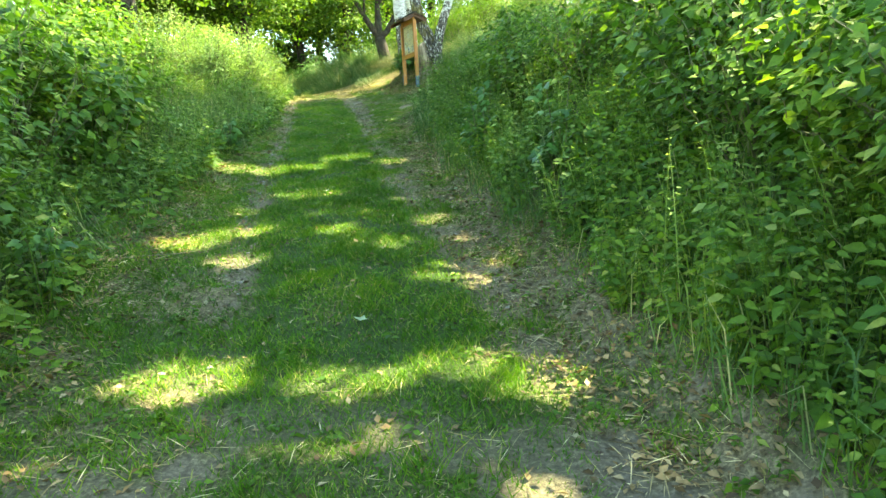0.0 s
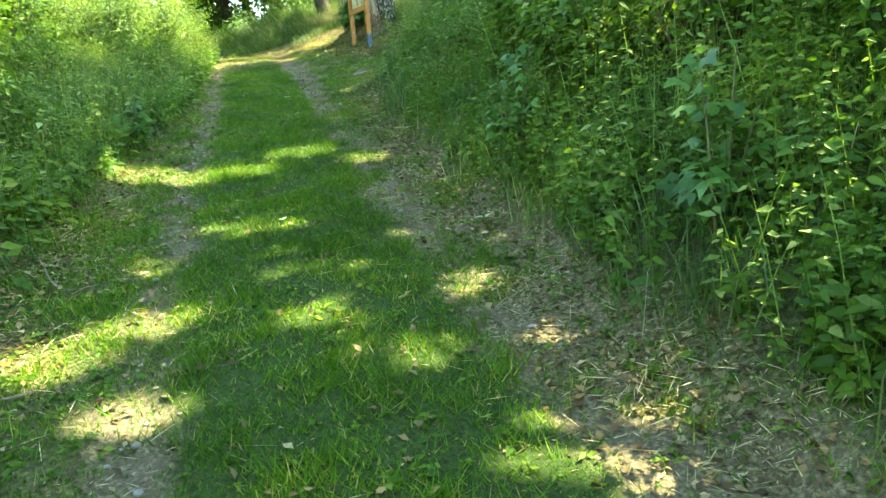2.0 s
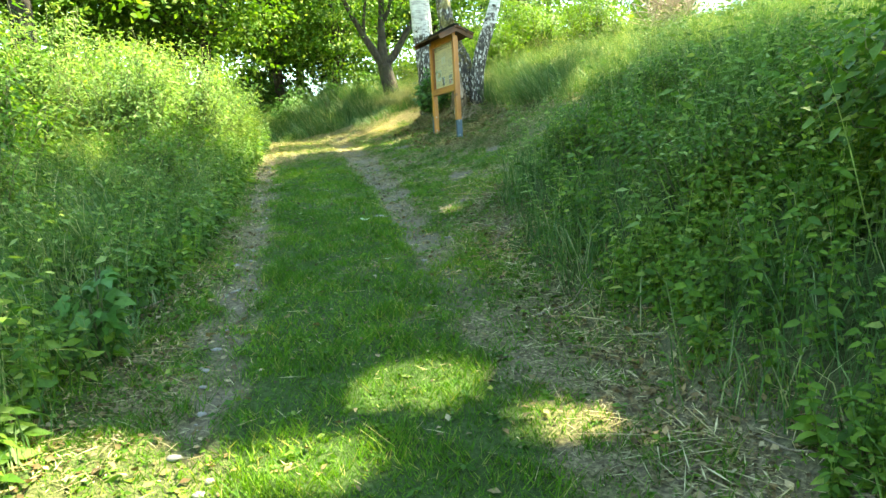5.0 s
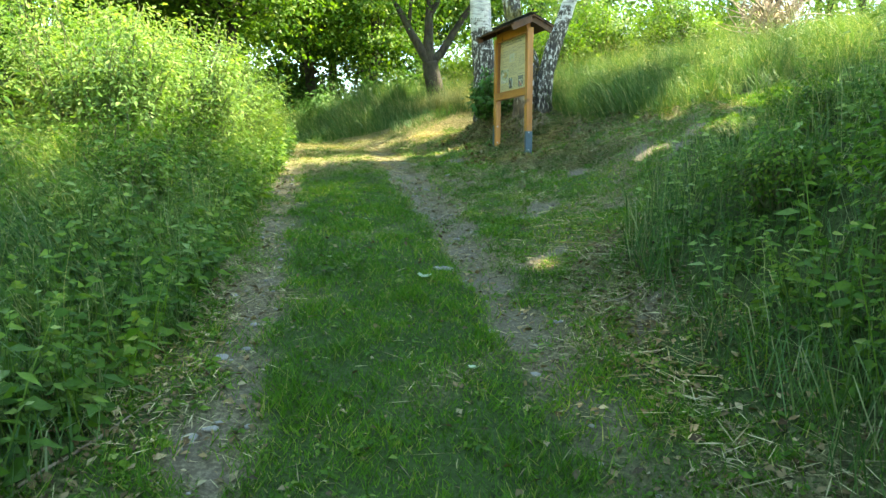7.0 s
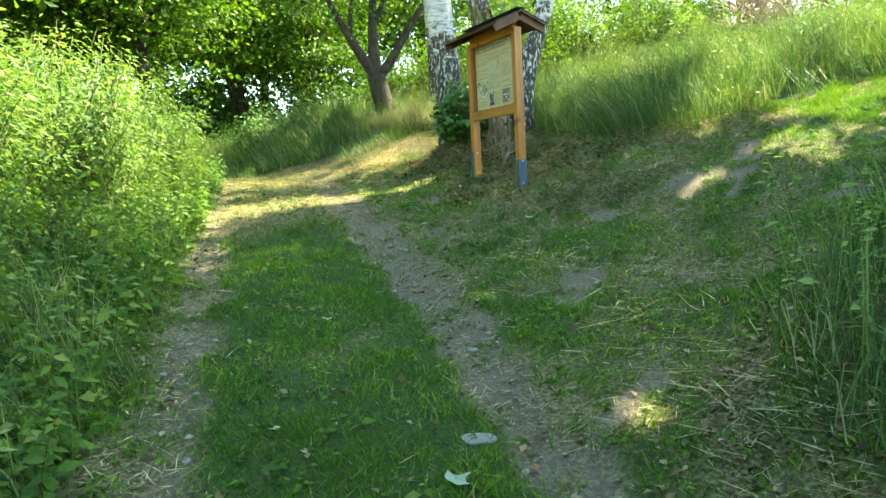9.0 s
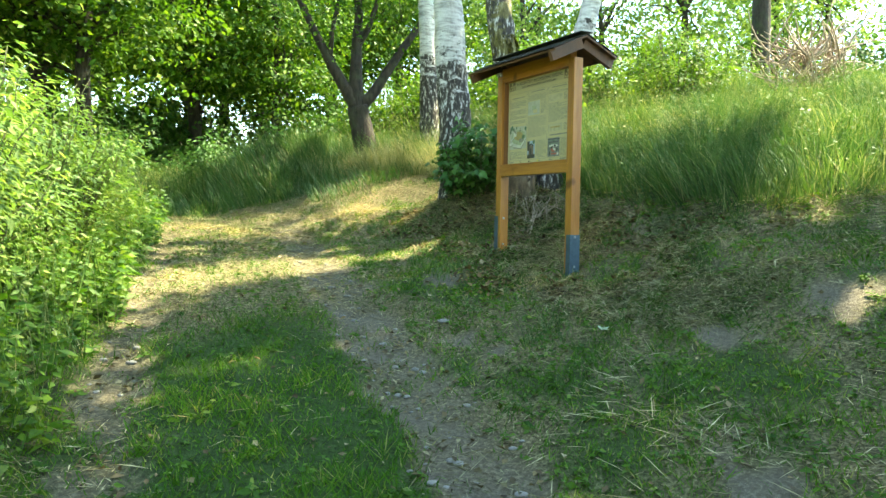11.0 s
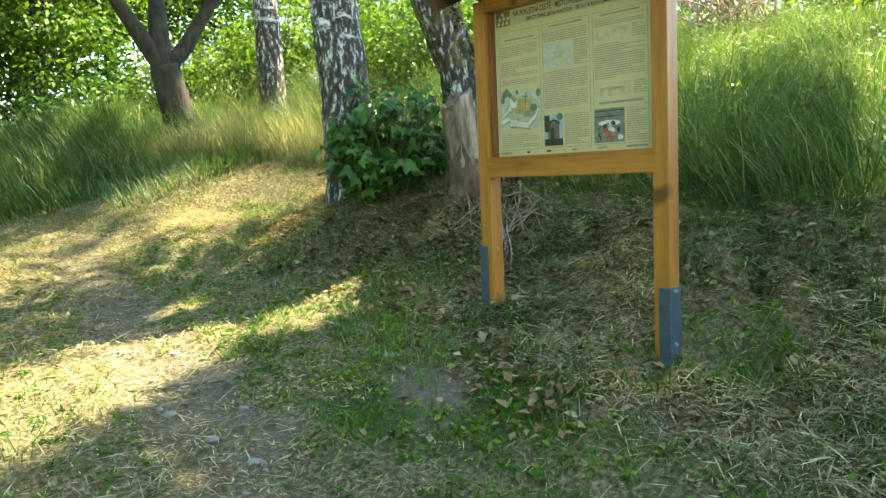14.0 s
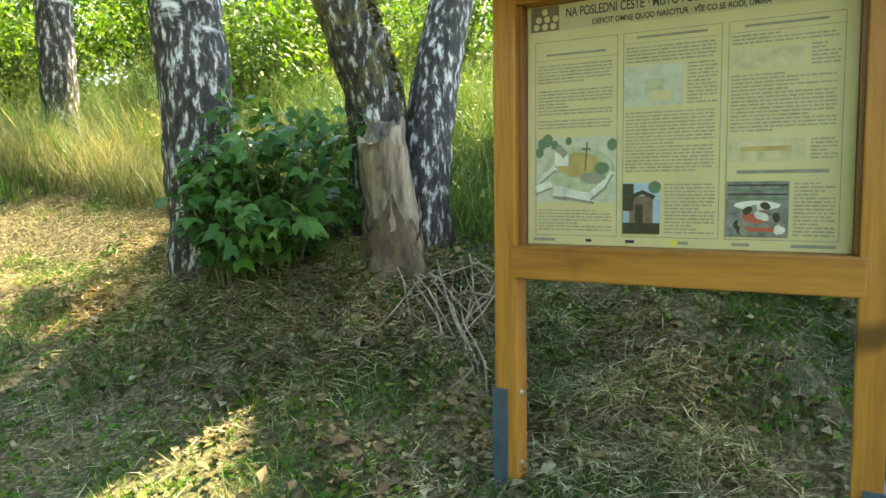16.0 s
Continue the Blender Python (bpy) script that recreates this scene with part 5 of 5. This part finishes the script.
# ---- grass, herbs and litter ----
def turf():
    wide = scatter(110000, 5.2, 8.6, 17.2, 21, lambda x, y: np.clip(zones(x, y)[0], 0, 1) * (x < at(y, EDGE_R) + 0.2))
    p = scatter(900000, -2.3, 5.2, 1.2, 31, lambda x, y: np.clip(zones(x, y)[0], 0, 1) ** 1.2 * (0.45 + 0.55 * smooth(-y, -24, -12)) * (x < at(y, EDGE_R) + 0.2) * (0.48 + 0.52 * smooth(wobble(x, y, 0.45, 23) + 0.8 * wobble(x, y, 0.14, 24), -0.7, 0.25)))
    p = np.concatenate([p, wide])
    h = rng.uniform(0.025, 0.075, len(p)) * (1 + 0.35 * wobble(p[:, 0], p[:, 1], 0.5, 3)) * (0.75 + 0.8 * np.clip(wobble(p[:, 0], p[:, 1], 0.22, 8), -0.4, 1) + 0.7 * np.clip(wobble(p[:, 0], p[:, 1], 0.1, 9) - 0.2, 0, 1))
    stuff("turf", short_blades(p, h, rng.uniform(0.005, 0.009, len(p)), rng.uniform(0.3, 1.4, len(p))), M_TURF, "short mown green grass of the track's middle strip", "grass")


turf()


def straw():
    def keep(x, y):
        g, s, b, r = zones(x, y)
        return np.clip(s - 0.15 * b + 0.12 * r, 0.07, 1) * 0.8 * (x > at(y, EDGE_L) - 0.4) * (x < at(y, EDGE_R) + 0.4)
    p = scatter(215000, -2.3, 5.4, 1.2, 31, keep)
    n = len(p)
    a = rng.uniform(0, 6.28, n)
    way = np.stack([np.cos(a), np.sin(a), rng.normal(0.1, 0.22, n)], 1)
    p[:, 2] += rng.uniform(0.004, 0.02, n)
    L = 0.025 + 0.2 * rng.uniform(0, 1, n) ** 2
    stuff("hay", leaves(p, way, L, np.full(n, 0.005), 0.0, 0.1), M_STRAW, "dry mown grass clippings lying on the ground", "hay")


straw()


def mown_heaps():
    """Thicker mown hay under and behind the board and along the verges."""
    under = lambda x, y: (x < at(y, EDGE_R) + 0.3) * smooth(x, 1.7, 2.3) * (1 - 0.75 * smooth(x, 3.0, 3.8)) * (wobble(x, y, 0.55, 12) > -0.25)
    p = scatter(190000, 1.3, 5.2, 20.0, 26.8, under)
    q = scatter(60000, -2.2, 2.4, 5, 20, lambda x, y: ((np.abs(x - at(y, EDGE_R) + 0.2) < 0.35) + (np.abs(x - at(y, EDGE_L) - 0.1) < 0.28)) * (wobble(x, y, 0.45, 13) > 0.0))
    p = np.concatenate([p, q])
    n = len(p)
    a = rng.uniform(0, 6.28, n)
    p[:, 2] += rng.uniform(0.005, 0.05, n)
    way = np.stack([np.cos(a), np.sin(a), rng.normal(0.1, 0.35, n)], 1)
    stuff("hay", leaves(p, way, 0.02 + 0.15 * rng.uniform(0, 1, n) ** 2, rng.uniform(0.003, 0.008, n), 0.0, 0.15), M_STRAW, "loose heaps of dry mown hay on the ground", "hay")


mown_heaps()


def clippings():
    """Short dry clippings, also there to brighten the sunlit end of the track, and pale stalks along the foot of the
    bank.
    """
    p = scatter(110000, -1.6, 3.1, 21.6, 29.4, lambda x, y: (x > at(y, EDGE_L)) * (x < at(y, EDGE_R) + 0.1) * np.clip(0.35 + 0.9 * smooth(y, 26, 27) + 0.5 * wobble(x, y, 0.35, 72), 0, 1) * (1 - smooth(x, 1.0, 1.4) * (1 - smooth(y, 25.8, 26.6))))
    n = len(p)
    a = rng.uniform(0, 6.28, n)
    p[:, 2] += rng.uniform(0.006, 0.03, n)
    way = np.stack([np.cos(a), np.sin(a), rng.normal(0.1, 0.2, n)], 1)
    short = leaves(p, way, rng.uniform(0.02, 0.07, n), rng.uniform(0.003, 0.007, n), 0.0, 0.1)
    q = scatter(6000, 0.8, 2.2, 9.5, 20, lambda x, y: np.exp(-((x - np.minimum(at(y, EDGE_R), 1.9) + 0.2) / 0.3) ** 2) * (0.2 + 0.8 * (wobble(x, y, 0.5, 73) > 0.1)))
    m = len(q)
    a = rng.normal(1.2, 1.0, m)
    q[:, 2] += rng.uniform(0.015, 0.05, m)
    long = leaves(q, np.stack([np.cos(a), np.sin(a), rng.normal(0.03, 0.12, m)], 1), rng.uniform(0.1, 0.45, m), rng.uniform(0.004, 0.009, m), 0.0, 0.03)
    stuff("hay", joined(short, long), M_STRAW, "short dry clippings and pale dead stalks lying on the track", "hay")


clippings()


def litter():
    def keep(x, y):
        near_bank = np.exp(-((x - at(y, EDGE_R) + 0.15) / 0.4) ** 2) * (y < 17) + 0.8 * np.exp(-((x - at(y, EDGE_L) + 0.1) / 0.45) ** 2) * (y < 16)
        under = 1.0 * smooth(x, 1.2, 2.0) * smooth(y, 21.4, 22.4) * (1 - smooth(y, 25, 26.5)) * (1 - smooth(x, 3.2, 3.8)) * (wobble(x, y, 0.5, 19) > -0.3)
        return np.clip(near_bank + under + 0.22 * zones(x, y)[3] * (y < 21) + 0.06 * (x > at(y, EDGE_L)), 0, 1) * (x < at(y, EDGE_R) + 0.3)
    p = scatter(150000, -2.8, 4.6, 1.2, 27, keep)
    n = len(p)
    a = rng.uniform(0, 6.28, n)
    way = np.stack([np.cos(a), np.sin(a), rng.normal(0.15, 0.3, n)], 1)
    p[:, 2] += rng.uniform(0.004, 0.02, n)
    L = 0.018 + 0.05 * rng.uniform(0, 1, n) ** 1.5
    stuff("leaf_litter", leaves(p, way, L, L * 0.6, 0.4, 0.0), M_LITTER, "brown dead leaves strewn along the bank's foot", "leaf litter")
    p = scatter(9000, 1.2, 4.2, 20.8, 26.6, lambda x, y: smooth(x, 1.3, 1.9) * (x < at(y, EDGE_R)) * np.clip(0.25 + 1.3 * wobble(x, y, 0.5, 71) + 0.9 * np.exp(-((x - 2.0) ** 2 + (y - 24.4) ** 2) / 0.5), 0, 1))
    n = len(p)
    a = rng.uniform(0, 6.28, n)
    way = np.stack([np.cos(a), np.sin(a), rng.normal(0.2, 0.35, n)], 1)
    p[:, 2] += rng.uniform(0.01, 0.05, n)
    L = rng.uniform(0.03, 0.085, n)
    stuff("leaf_litter", leaves(p, way, L, L * 0.62, 0.55, 0.0), M_LITTER, "curled dead leaves lying on the mown hay", "leaf litter")


litter()


def tall_grass():
    """Rank grass on both verges, on the slope behind the board and at the track's end."""
    right = lambda x, y: (x > at(y, EDGE_R) - 0.05 + 0.15 * wobble(x, y, 0.5, 2)) * (0.35 + 0.65 * (wobble(x, y, 1.1, 4) > -0.3))
    left = lambda x, y: (x < at(y, EDGE_L) + 0.1 * wobble(x, y, 0.4, 2)) * (0.5 + 0.5 * (wobble(x, y, 0.9, 5) > 0))
    sets = []
    p = scatter(40000, 1.25, 4.6, 1.0, 17, lambda x, y: right(x, y) * np.where(y > 12, 0.7, 0.45))
    sets.append(blades(p, rng.uniform(0.2, 0.6, len(p)), rng.uniform(0.005, 0.01, len(p)), rng.uniform(0.3, 1.0, len(p))))
    p = scatter(62000, -4.0, -1.2, 1.0, 30, lambda x, y: left(x, y) * np.where((y > 10) * (y < 19), 1.0, 0.22))
    sets.append(blades(p, rng.uniform(0.25, 0.75, len(p)) * (0.45 + 0.75 * smooth(at(p[:, 1], EDGE_L) - p[:, 0], 0, 0.8)), rng.uniform(0.006, 0.012, len(p)), rng.uniform(0.4, 1.5, len(p)), 0.3, True))
    p = scatter(170000, 2.4, 15, 16.6, 33, lambda x, y: right(x, y) * np.exp(-np.clip(x - 7, 0, 99) / 5) * (1 - 0.7 * smooth(y, 26, 27) * (x < 4.2)))
    sets.append(blades(p, rng.uniform(0.3, 0.8, len(p)) * (1 + 0.3 * wobble(p[:, 0], p[:, 1], 1.2, 3) + 0.25 * wobble(p[:, 0], p[:, 1], 0.4, 63)), rng.uniform(0.005, 0.011, len(p)), rng.uniform(0.35, 1.3, len(p)) * (1 + 0.3 * wobble(p[:, 0], p[:, 1], 0.6, 64)), 0.2, True))
    p = scatter(60000, -8, 3.0, 28.3, 40, lambda x, y: (y > 29.3 + 0.4 * wobble(x, y, 0.8, 1) - 0.9 * (x > 0.8)) * np.exp(-np.clip(y - 33, 0, 99) / 5))
    sets.append(blades(p, rng.uniform(0.25, 0.9, len(p)) * (0.35 + 0.65 * smooth(p[:, 1], 28.8, 31.0)) * (1 + 0.35 * wobble(p[:, 0], p[:, 1], 0.9, 5)), rng.uniform(0.008, 0.015, len(p)), rng.uniform(0.3, 1.2, len(p)), 0.2, True))
    p = scatter(26000, 1.3, 4.4, 20.4, 26.6, lambda x, y: (x < at(y, EDGE_R) + 0.2) * np.clip(2.2 * wobble(x, y, 0.4, 26) + 0.9 * wobble(x, y, 0.14, 27), 0, 1))
    q = np.concatenate([[cx, cy, 0] + np.stack([0.2 * np.cos(u), 0.2 * np.sin(u), 0 * u], 1) * (1 + 0.5 * rng.uniform(-0.3, 1, (260, 1)))
                        for cx, cy in ((2.92, 24.22), (2.2, 24.9), (3.3, 24.5)) for u in [rng.uniform(0, 6.28, 260)]])
    q[:, 2] = ground_z(q[:, 0], q[:, 1])
    p = np.concatenate([p, q])
    sets.append(blades(p, rng.uniform(0.04, 0.16, len(p)), rng.uniform(0.003, 0.007, len(p)), rng.uniform(0.4, 1.4, len(p))))
    stuff("tall_grass", joined(*sets), M_TALL, "uncut tall green meadow grass on the banks and slope", "grass")
    p = scatter(42000, 0.8, 4.6, 26.2, 30.8, lambda x, y: (x > at(y, EDGE_R) - 0.25) * np.exp(-np.clip(x - at(y, EDGE_R), 0, 9) / 1.4))
    stuff("dry_grass", blades(p, rng.uniform(0.15, 0.75, len(p)), rng.uniform(0.003, 0.006, len(p)), rng.uniform(0.15, 1.1, len(p)), 0.3), M_GOLD,
          "sunlit yellowing tall grass below the birches", "grass")


tall_grass()


def seed_heads():
    """Flowering grass: slim stalks ending in pale loose plumes."""
    keep = lambda x, y: (x > at(y, EDGE_R) + 0.1) * (y > 14.5) + (x < at(y, EDGE_L) - 0.05) * (y > 9) * 0.8
    p = scatter(15000, -4, 9, 9, 33, keep)
    n = len(p)
    hgt = rng.uniform(0.6, 1.15, n) * np.where(p[:, 0] < 0, 0.85, 1.0)
    st = blades(p, hgt, np.full(n, 0.004), rng.uniform(0.1, 0.45, n))
    tips = st[0].reshape(n, 5, 3)[:, 4]
    q = np.repeat(tips, 6, axis=0) - np.repeat(unit(tips - p), 6, axis=0) * np.tile(np.linspace(0, 0.13, 6), n)[:, None]
    a = rng.uniform(0, 6.28, len(q))
    plume = leaves(q, np.stack([np.cos(a), np.sin(a), np.full(len(q), 0.9)], 1), rng.uniform(0.02, 0.05, len(q)), np.full(len(q), 0.006), 0, 0.3)
    stuff("flowering_grass", joined(st, plume), M_SEED, "tall grass stalks with pale feathery seed heads", "grass")


seed_heads()


def undergrowth():
    keep = lambda x, y: (x > at(y, EDGE_R) + 0.05 + 0.12 * wobble(x, y, 0.4, 6)) * (0.25 + 0.75 * (wobble(x, y, 0.8, 7) > -0.2))
    p = scatter(9500, 1.3, 3.6, 0.8, 15.6, lambda x, y: keep(x, y) * (1 - 0.85 * smooth(y, 11.5, 14)))
    a = herbs(p, rng.uniform(0.12, 0.75, len(p)) * (0.85 + 0.45 * wobble(p[:, 0], p[:, 1], 0.7, 17)), 13, 0.07, 0.5, 0.25, -1.0, True)
    keep = lambda x, y: (x < at(y, EDGE_L) - 0.02 + 0.1 * wobble(x, y, 0.4, 6)) * (0.4 + 0.6 * (wobble(x, y, 0.8, 9) > -0.2)) * np.where(y < 9, 0.35 + 0.65 * smooth(-x, 2.1, 2.8), 1.0)
    p = scatter(9500, -4.2, -1.35, 0.8, 28, keep)
    b = herbs(p, rng.uniform(0.15, 0.75, len(p)) * (0.8 + 0.45 * wobble(p[:, 0], p[:, 1], 0.7, 18)), 10, 0.095, 0.48, 0.25, 1.0)
    stuff("nettles", joined(a, b), M_LEAF, "nettles and leafy weeds crowding the track's verges", "weeds")
    p = scatter(3800, 1.35, 4.8, 1.0, 16.5, lambda x, y: (x > at(y, EDGE_R) + 0.1) * (wobble(x, y, 0.6, 14) > 0.15))
    q = scatter(2200, -4.0, -1.6, 1.0, 27, lambda x, y: (x < at(y, EDGE_L) - 0.15) * (wobble(x, y, 0.6, 15) > 0.1))
    p = np.concatenate([p, q])
    stuff("pale_weeds", herbs(p, rng.uniform(0.3, 1.05, len(p)), 11, 0.085, 0.42, 0.35), M_WILLOW, "paler slender-leaved weeds among the nettles", "weeds")
    p = scatter(9000, 3.4, 10, 17.5, 33, lambda x, y: (x > at(y, EDGE_R) + 0.3) * (wobble(x, y, 0.9, 16) > 0.0) * (0.35 + 0.65 * (y > 22)))
    stuff("meadow_weeds", herbs(p, rng.uniform(0.3, 0.85, len(p)), 8, 0.08, 0.4, 0.3), M_TALL, "leafy weeds standing in the tall grass of the slope", "weeds")
    p = scatter(17000, -2.1, 5.0, 1.2, 27, lambda x, y: (x > at(y, EDGE_L)) * (x < at(y, EDGE_R)) * (zones(x, y)[2] < 0.4) * np.where((x < at(y, STRIP_L) - 0.3) + (x > at(y, STRIP_R) + 0.5), 1.0, 0.35))
    stuff("low_weeds", herbs(p, rng.uniform(0.015, 0.06, len(p)), 5, 0.05, 0.5, 0.4), M_LEAF, "small broad-leaved weeds in the turf", "weeds")


undergrowth()


def stones():
    """Loose pale stones in the ruts."""
    made = []
    for k in range(3):
        bm = bmesh.new()
        bmesh.ops.create_icosphere(bm, subdivisions=2, radius=1.0)
        for v in bm.verts:
            v.co *= 1 + 0.25 * noise.noise(v.co * 1.3 + Vector((k * 7, 0, 0)))
            v.co.z *= 0.5
        me = bpy.data.meshes.new("stone")
        bm.to_mesh(me)
        bm.free()
        me.materials.append(M_STONE)
        made.append(even_mesh(me))
    p = scatter(9000, -1.8, 1.6, 4.0, 24, lambda x, y: zones(x, y)[3] * 0.3)[:290]
    for k, (x, y, z) in enumerate(p):
        ob = put("stone", made[k % 3])
        s = 0.008 + 0.021 * rng.uniform() ** 2
        ob.matrix_basis = pose(x, y, z + 0.2 * s, 0, 0, rng.uniform(0, 360)) @ Matrix.Diagonal((s * rng.uniform(0.8, 1.5), s, s, 1))
        tagged(ob, "small pale grey stone lying in the worn rut", "stone", "stones in the ruts")


stones()


def ground_sticks():
    """Fallen sticks and twigs on the track and under the trees."""
    for x, y, L, rz, sag in ((0.62, 18.6, 0.42, 60, 0.03), (1.35, 12.6, 0.7, 20, 0.05), (-1.55, 13.6, 0.9, 70, 0.04), (2.9, 23.5, 0.8, 10, 0.06), (2.5, 23.9, 0.6, 130, 0.05),
                           (1.5, 10.2, 0.6, 100, 0.04), (-1.7, 6.4, 0.8, 35, 0.05), (1.2, 15.4, 0.9, 150, 0.04), (3.2, 22.6, 0.7, 75, 0.05), (-1.75, 8.2, 0.6, 120, 0.06), (0.35, 23.2, 0.5, 170, 0.02)):
        n = 7
        u = np.linspace(-L / 2, L / 2, n)
        px, py = x + u * math.cos(radians(rz)), y + u * math.sin(radians(rz)) + sag * np.sin(7 * u)
        pts = np.stack([px - x, py - y, ground_z(px, py) - gz(x, y) + 0.012], 1)
        ob = put("stick", even_mesh(fast_mesh("stick", *tube(pts, np.linspace(0.009, 0.004, n), 6), M_TWIG)))
        ob.matrix_basis = pose(x, y, gz(x, y))
        tagged(ob, "dry brown fallen stick lying on the ground", "stick", "fallen sticks")


ground_sticks()


def flat_stones():
    """Larger pale stones let into the turf."""
    for x, y, s in ((0.32, 16.35, 0.1), (1.1, 21.25, 0.08), (1.42, 22.75, 0.06), (-1.2, 14.6, 0.06), (-1.15, 15.3, 0.05), (-1.2, 13.7, 0.07)):
        bm = bmesh.new()
        bmesh.ops.create_icosphere(bm, subdivisions=3, radius=1.0)
        for v in bm.verts:
            v.co *= 1 + 0.22 * noise.noise(v.co * 1.4 + Vector((x * 5, y, 0)))
            v.co.z *= 0.3
        ob = part("flat_stone", bm, M_STONE, None, "", True)
        ob.matrix_basis = pose(x, y, gz(x, y) - 0.08 * s, 0, 0, 40 * x + 10 * y) @ Matrix.Diagonal((s * 0.95, s * 0.7, s * 0.75, 1))
        tagged(ob, "flat pale grey stone half sunk in the turf", "stone", "flat stones")


flat_stones()


def fallen_leaves():
    """Pale fresh leaves dropped on the track."""
    ang = np.radians([-150, -115, -75, -52, -28, 0, 28, 52, 75, 115, 150])
    rad = np.array([0.35, 0.55, 0.8, 0.48, 0.55, 1.0, 0.55, 0.48, 0.8, 0.55, 0.35])
    for x, y, s, rz in ((0.1, 15.9, 0.09, 30), (-0.25, 18.2, 0.06, 120), (0.2, 14.2, 0.06, 210), (0.05, 4.6, 0.07, 70), (0.95, 9.0, 0.06, 160), (-0.2, 8.9, 0.05, 300), (2.0, 20.3, 0.07, 20),
                        (1.25, 8.2, 0.08, 260), (-0.6, 16.6, 0.05, 190)):
        v = np.concatenate([[[0, 0, 0.01]], np.stack([s * rad * np.cos(ang), s * rad * np.sin(ang), 0.02 + 0.25 * s * rad ** 2], 1)])
        t = np.array([[0, k, k + 1] for k in range(1, 11)])
        ob = put("fallen_leaf", fast_mesh("fallen_leaf", v, t, M_PALE_LEAF))
        ob.matrix_basis = pose(x, y, gz(x, y) + 0.025, 8, 6, rz)
        tagged(ob, "pale upturned fallen leaf lying on the grass", "leaf", "fallen leaves")


fallen_leaves()
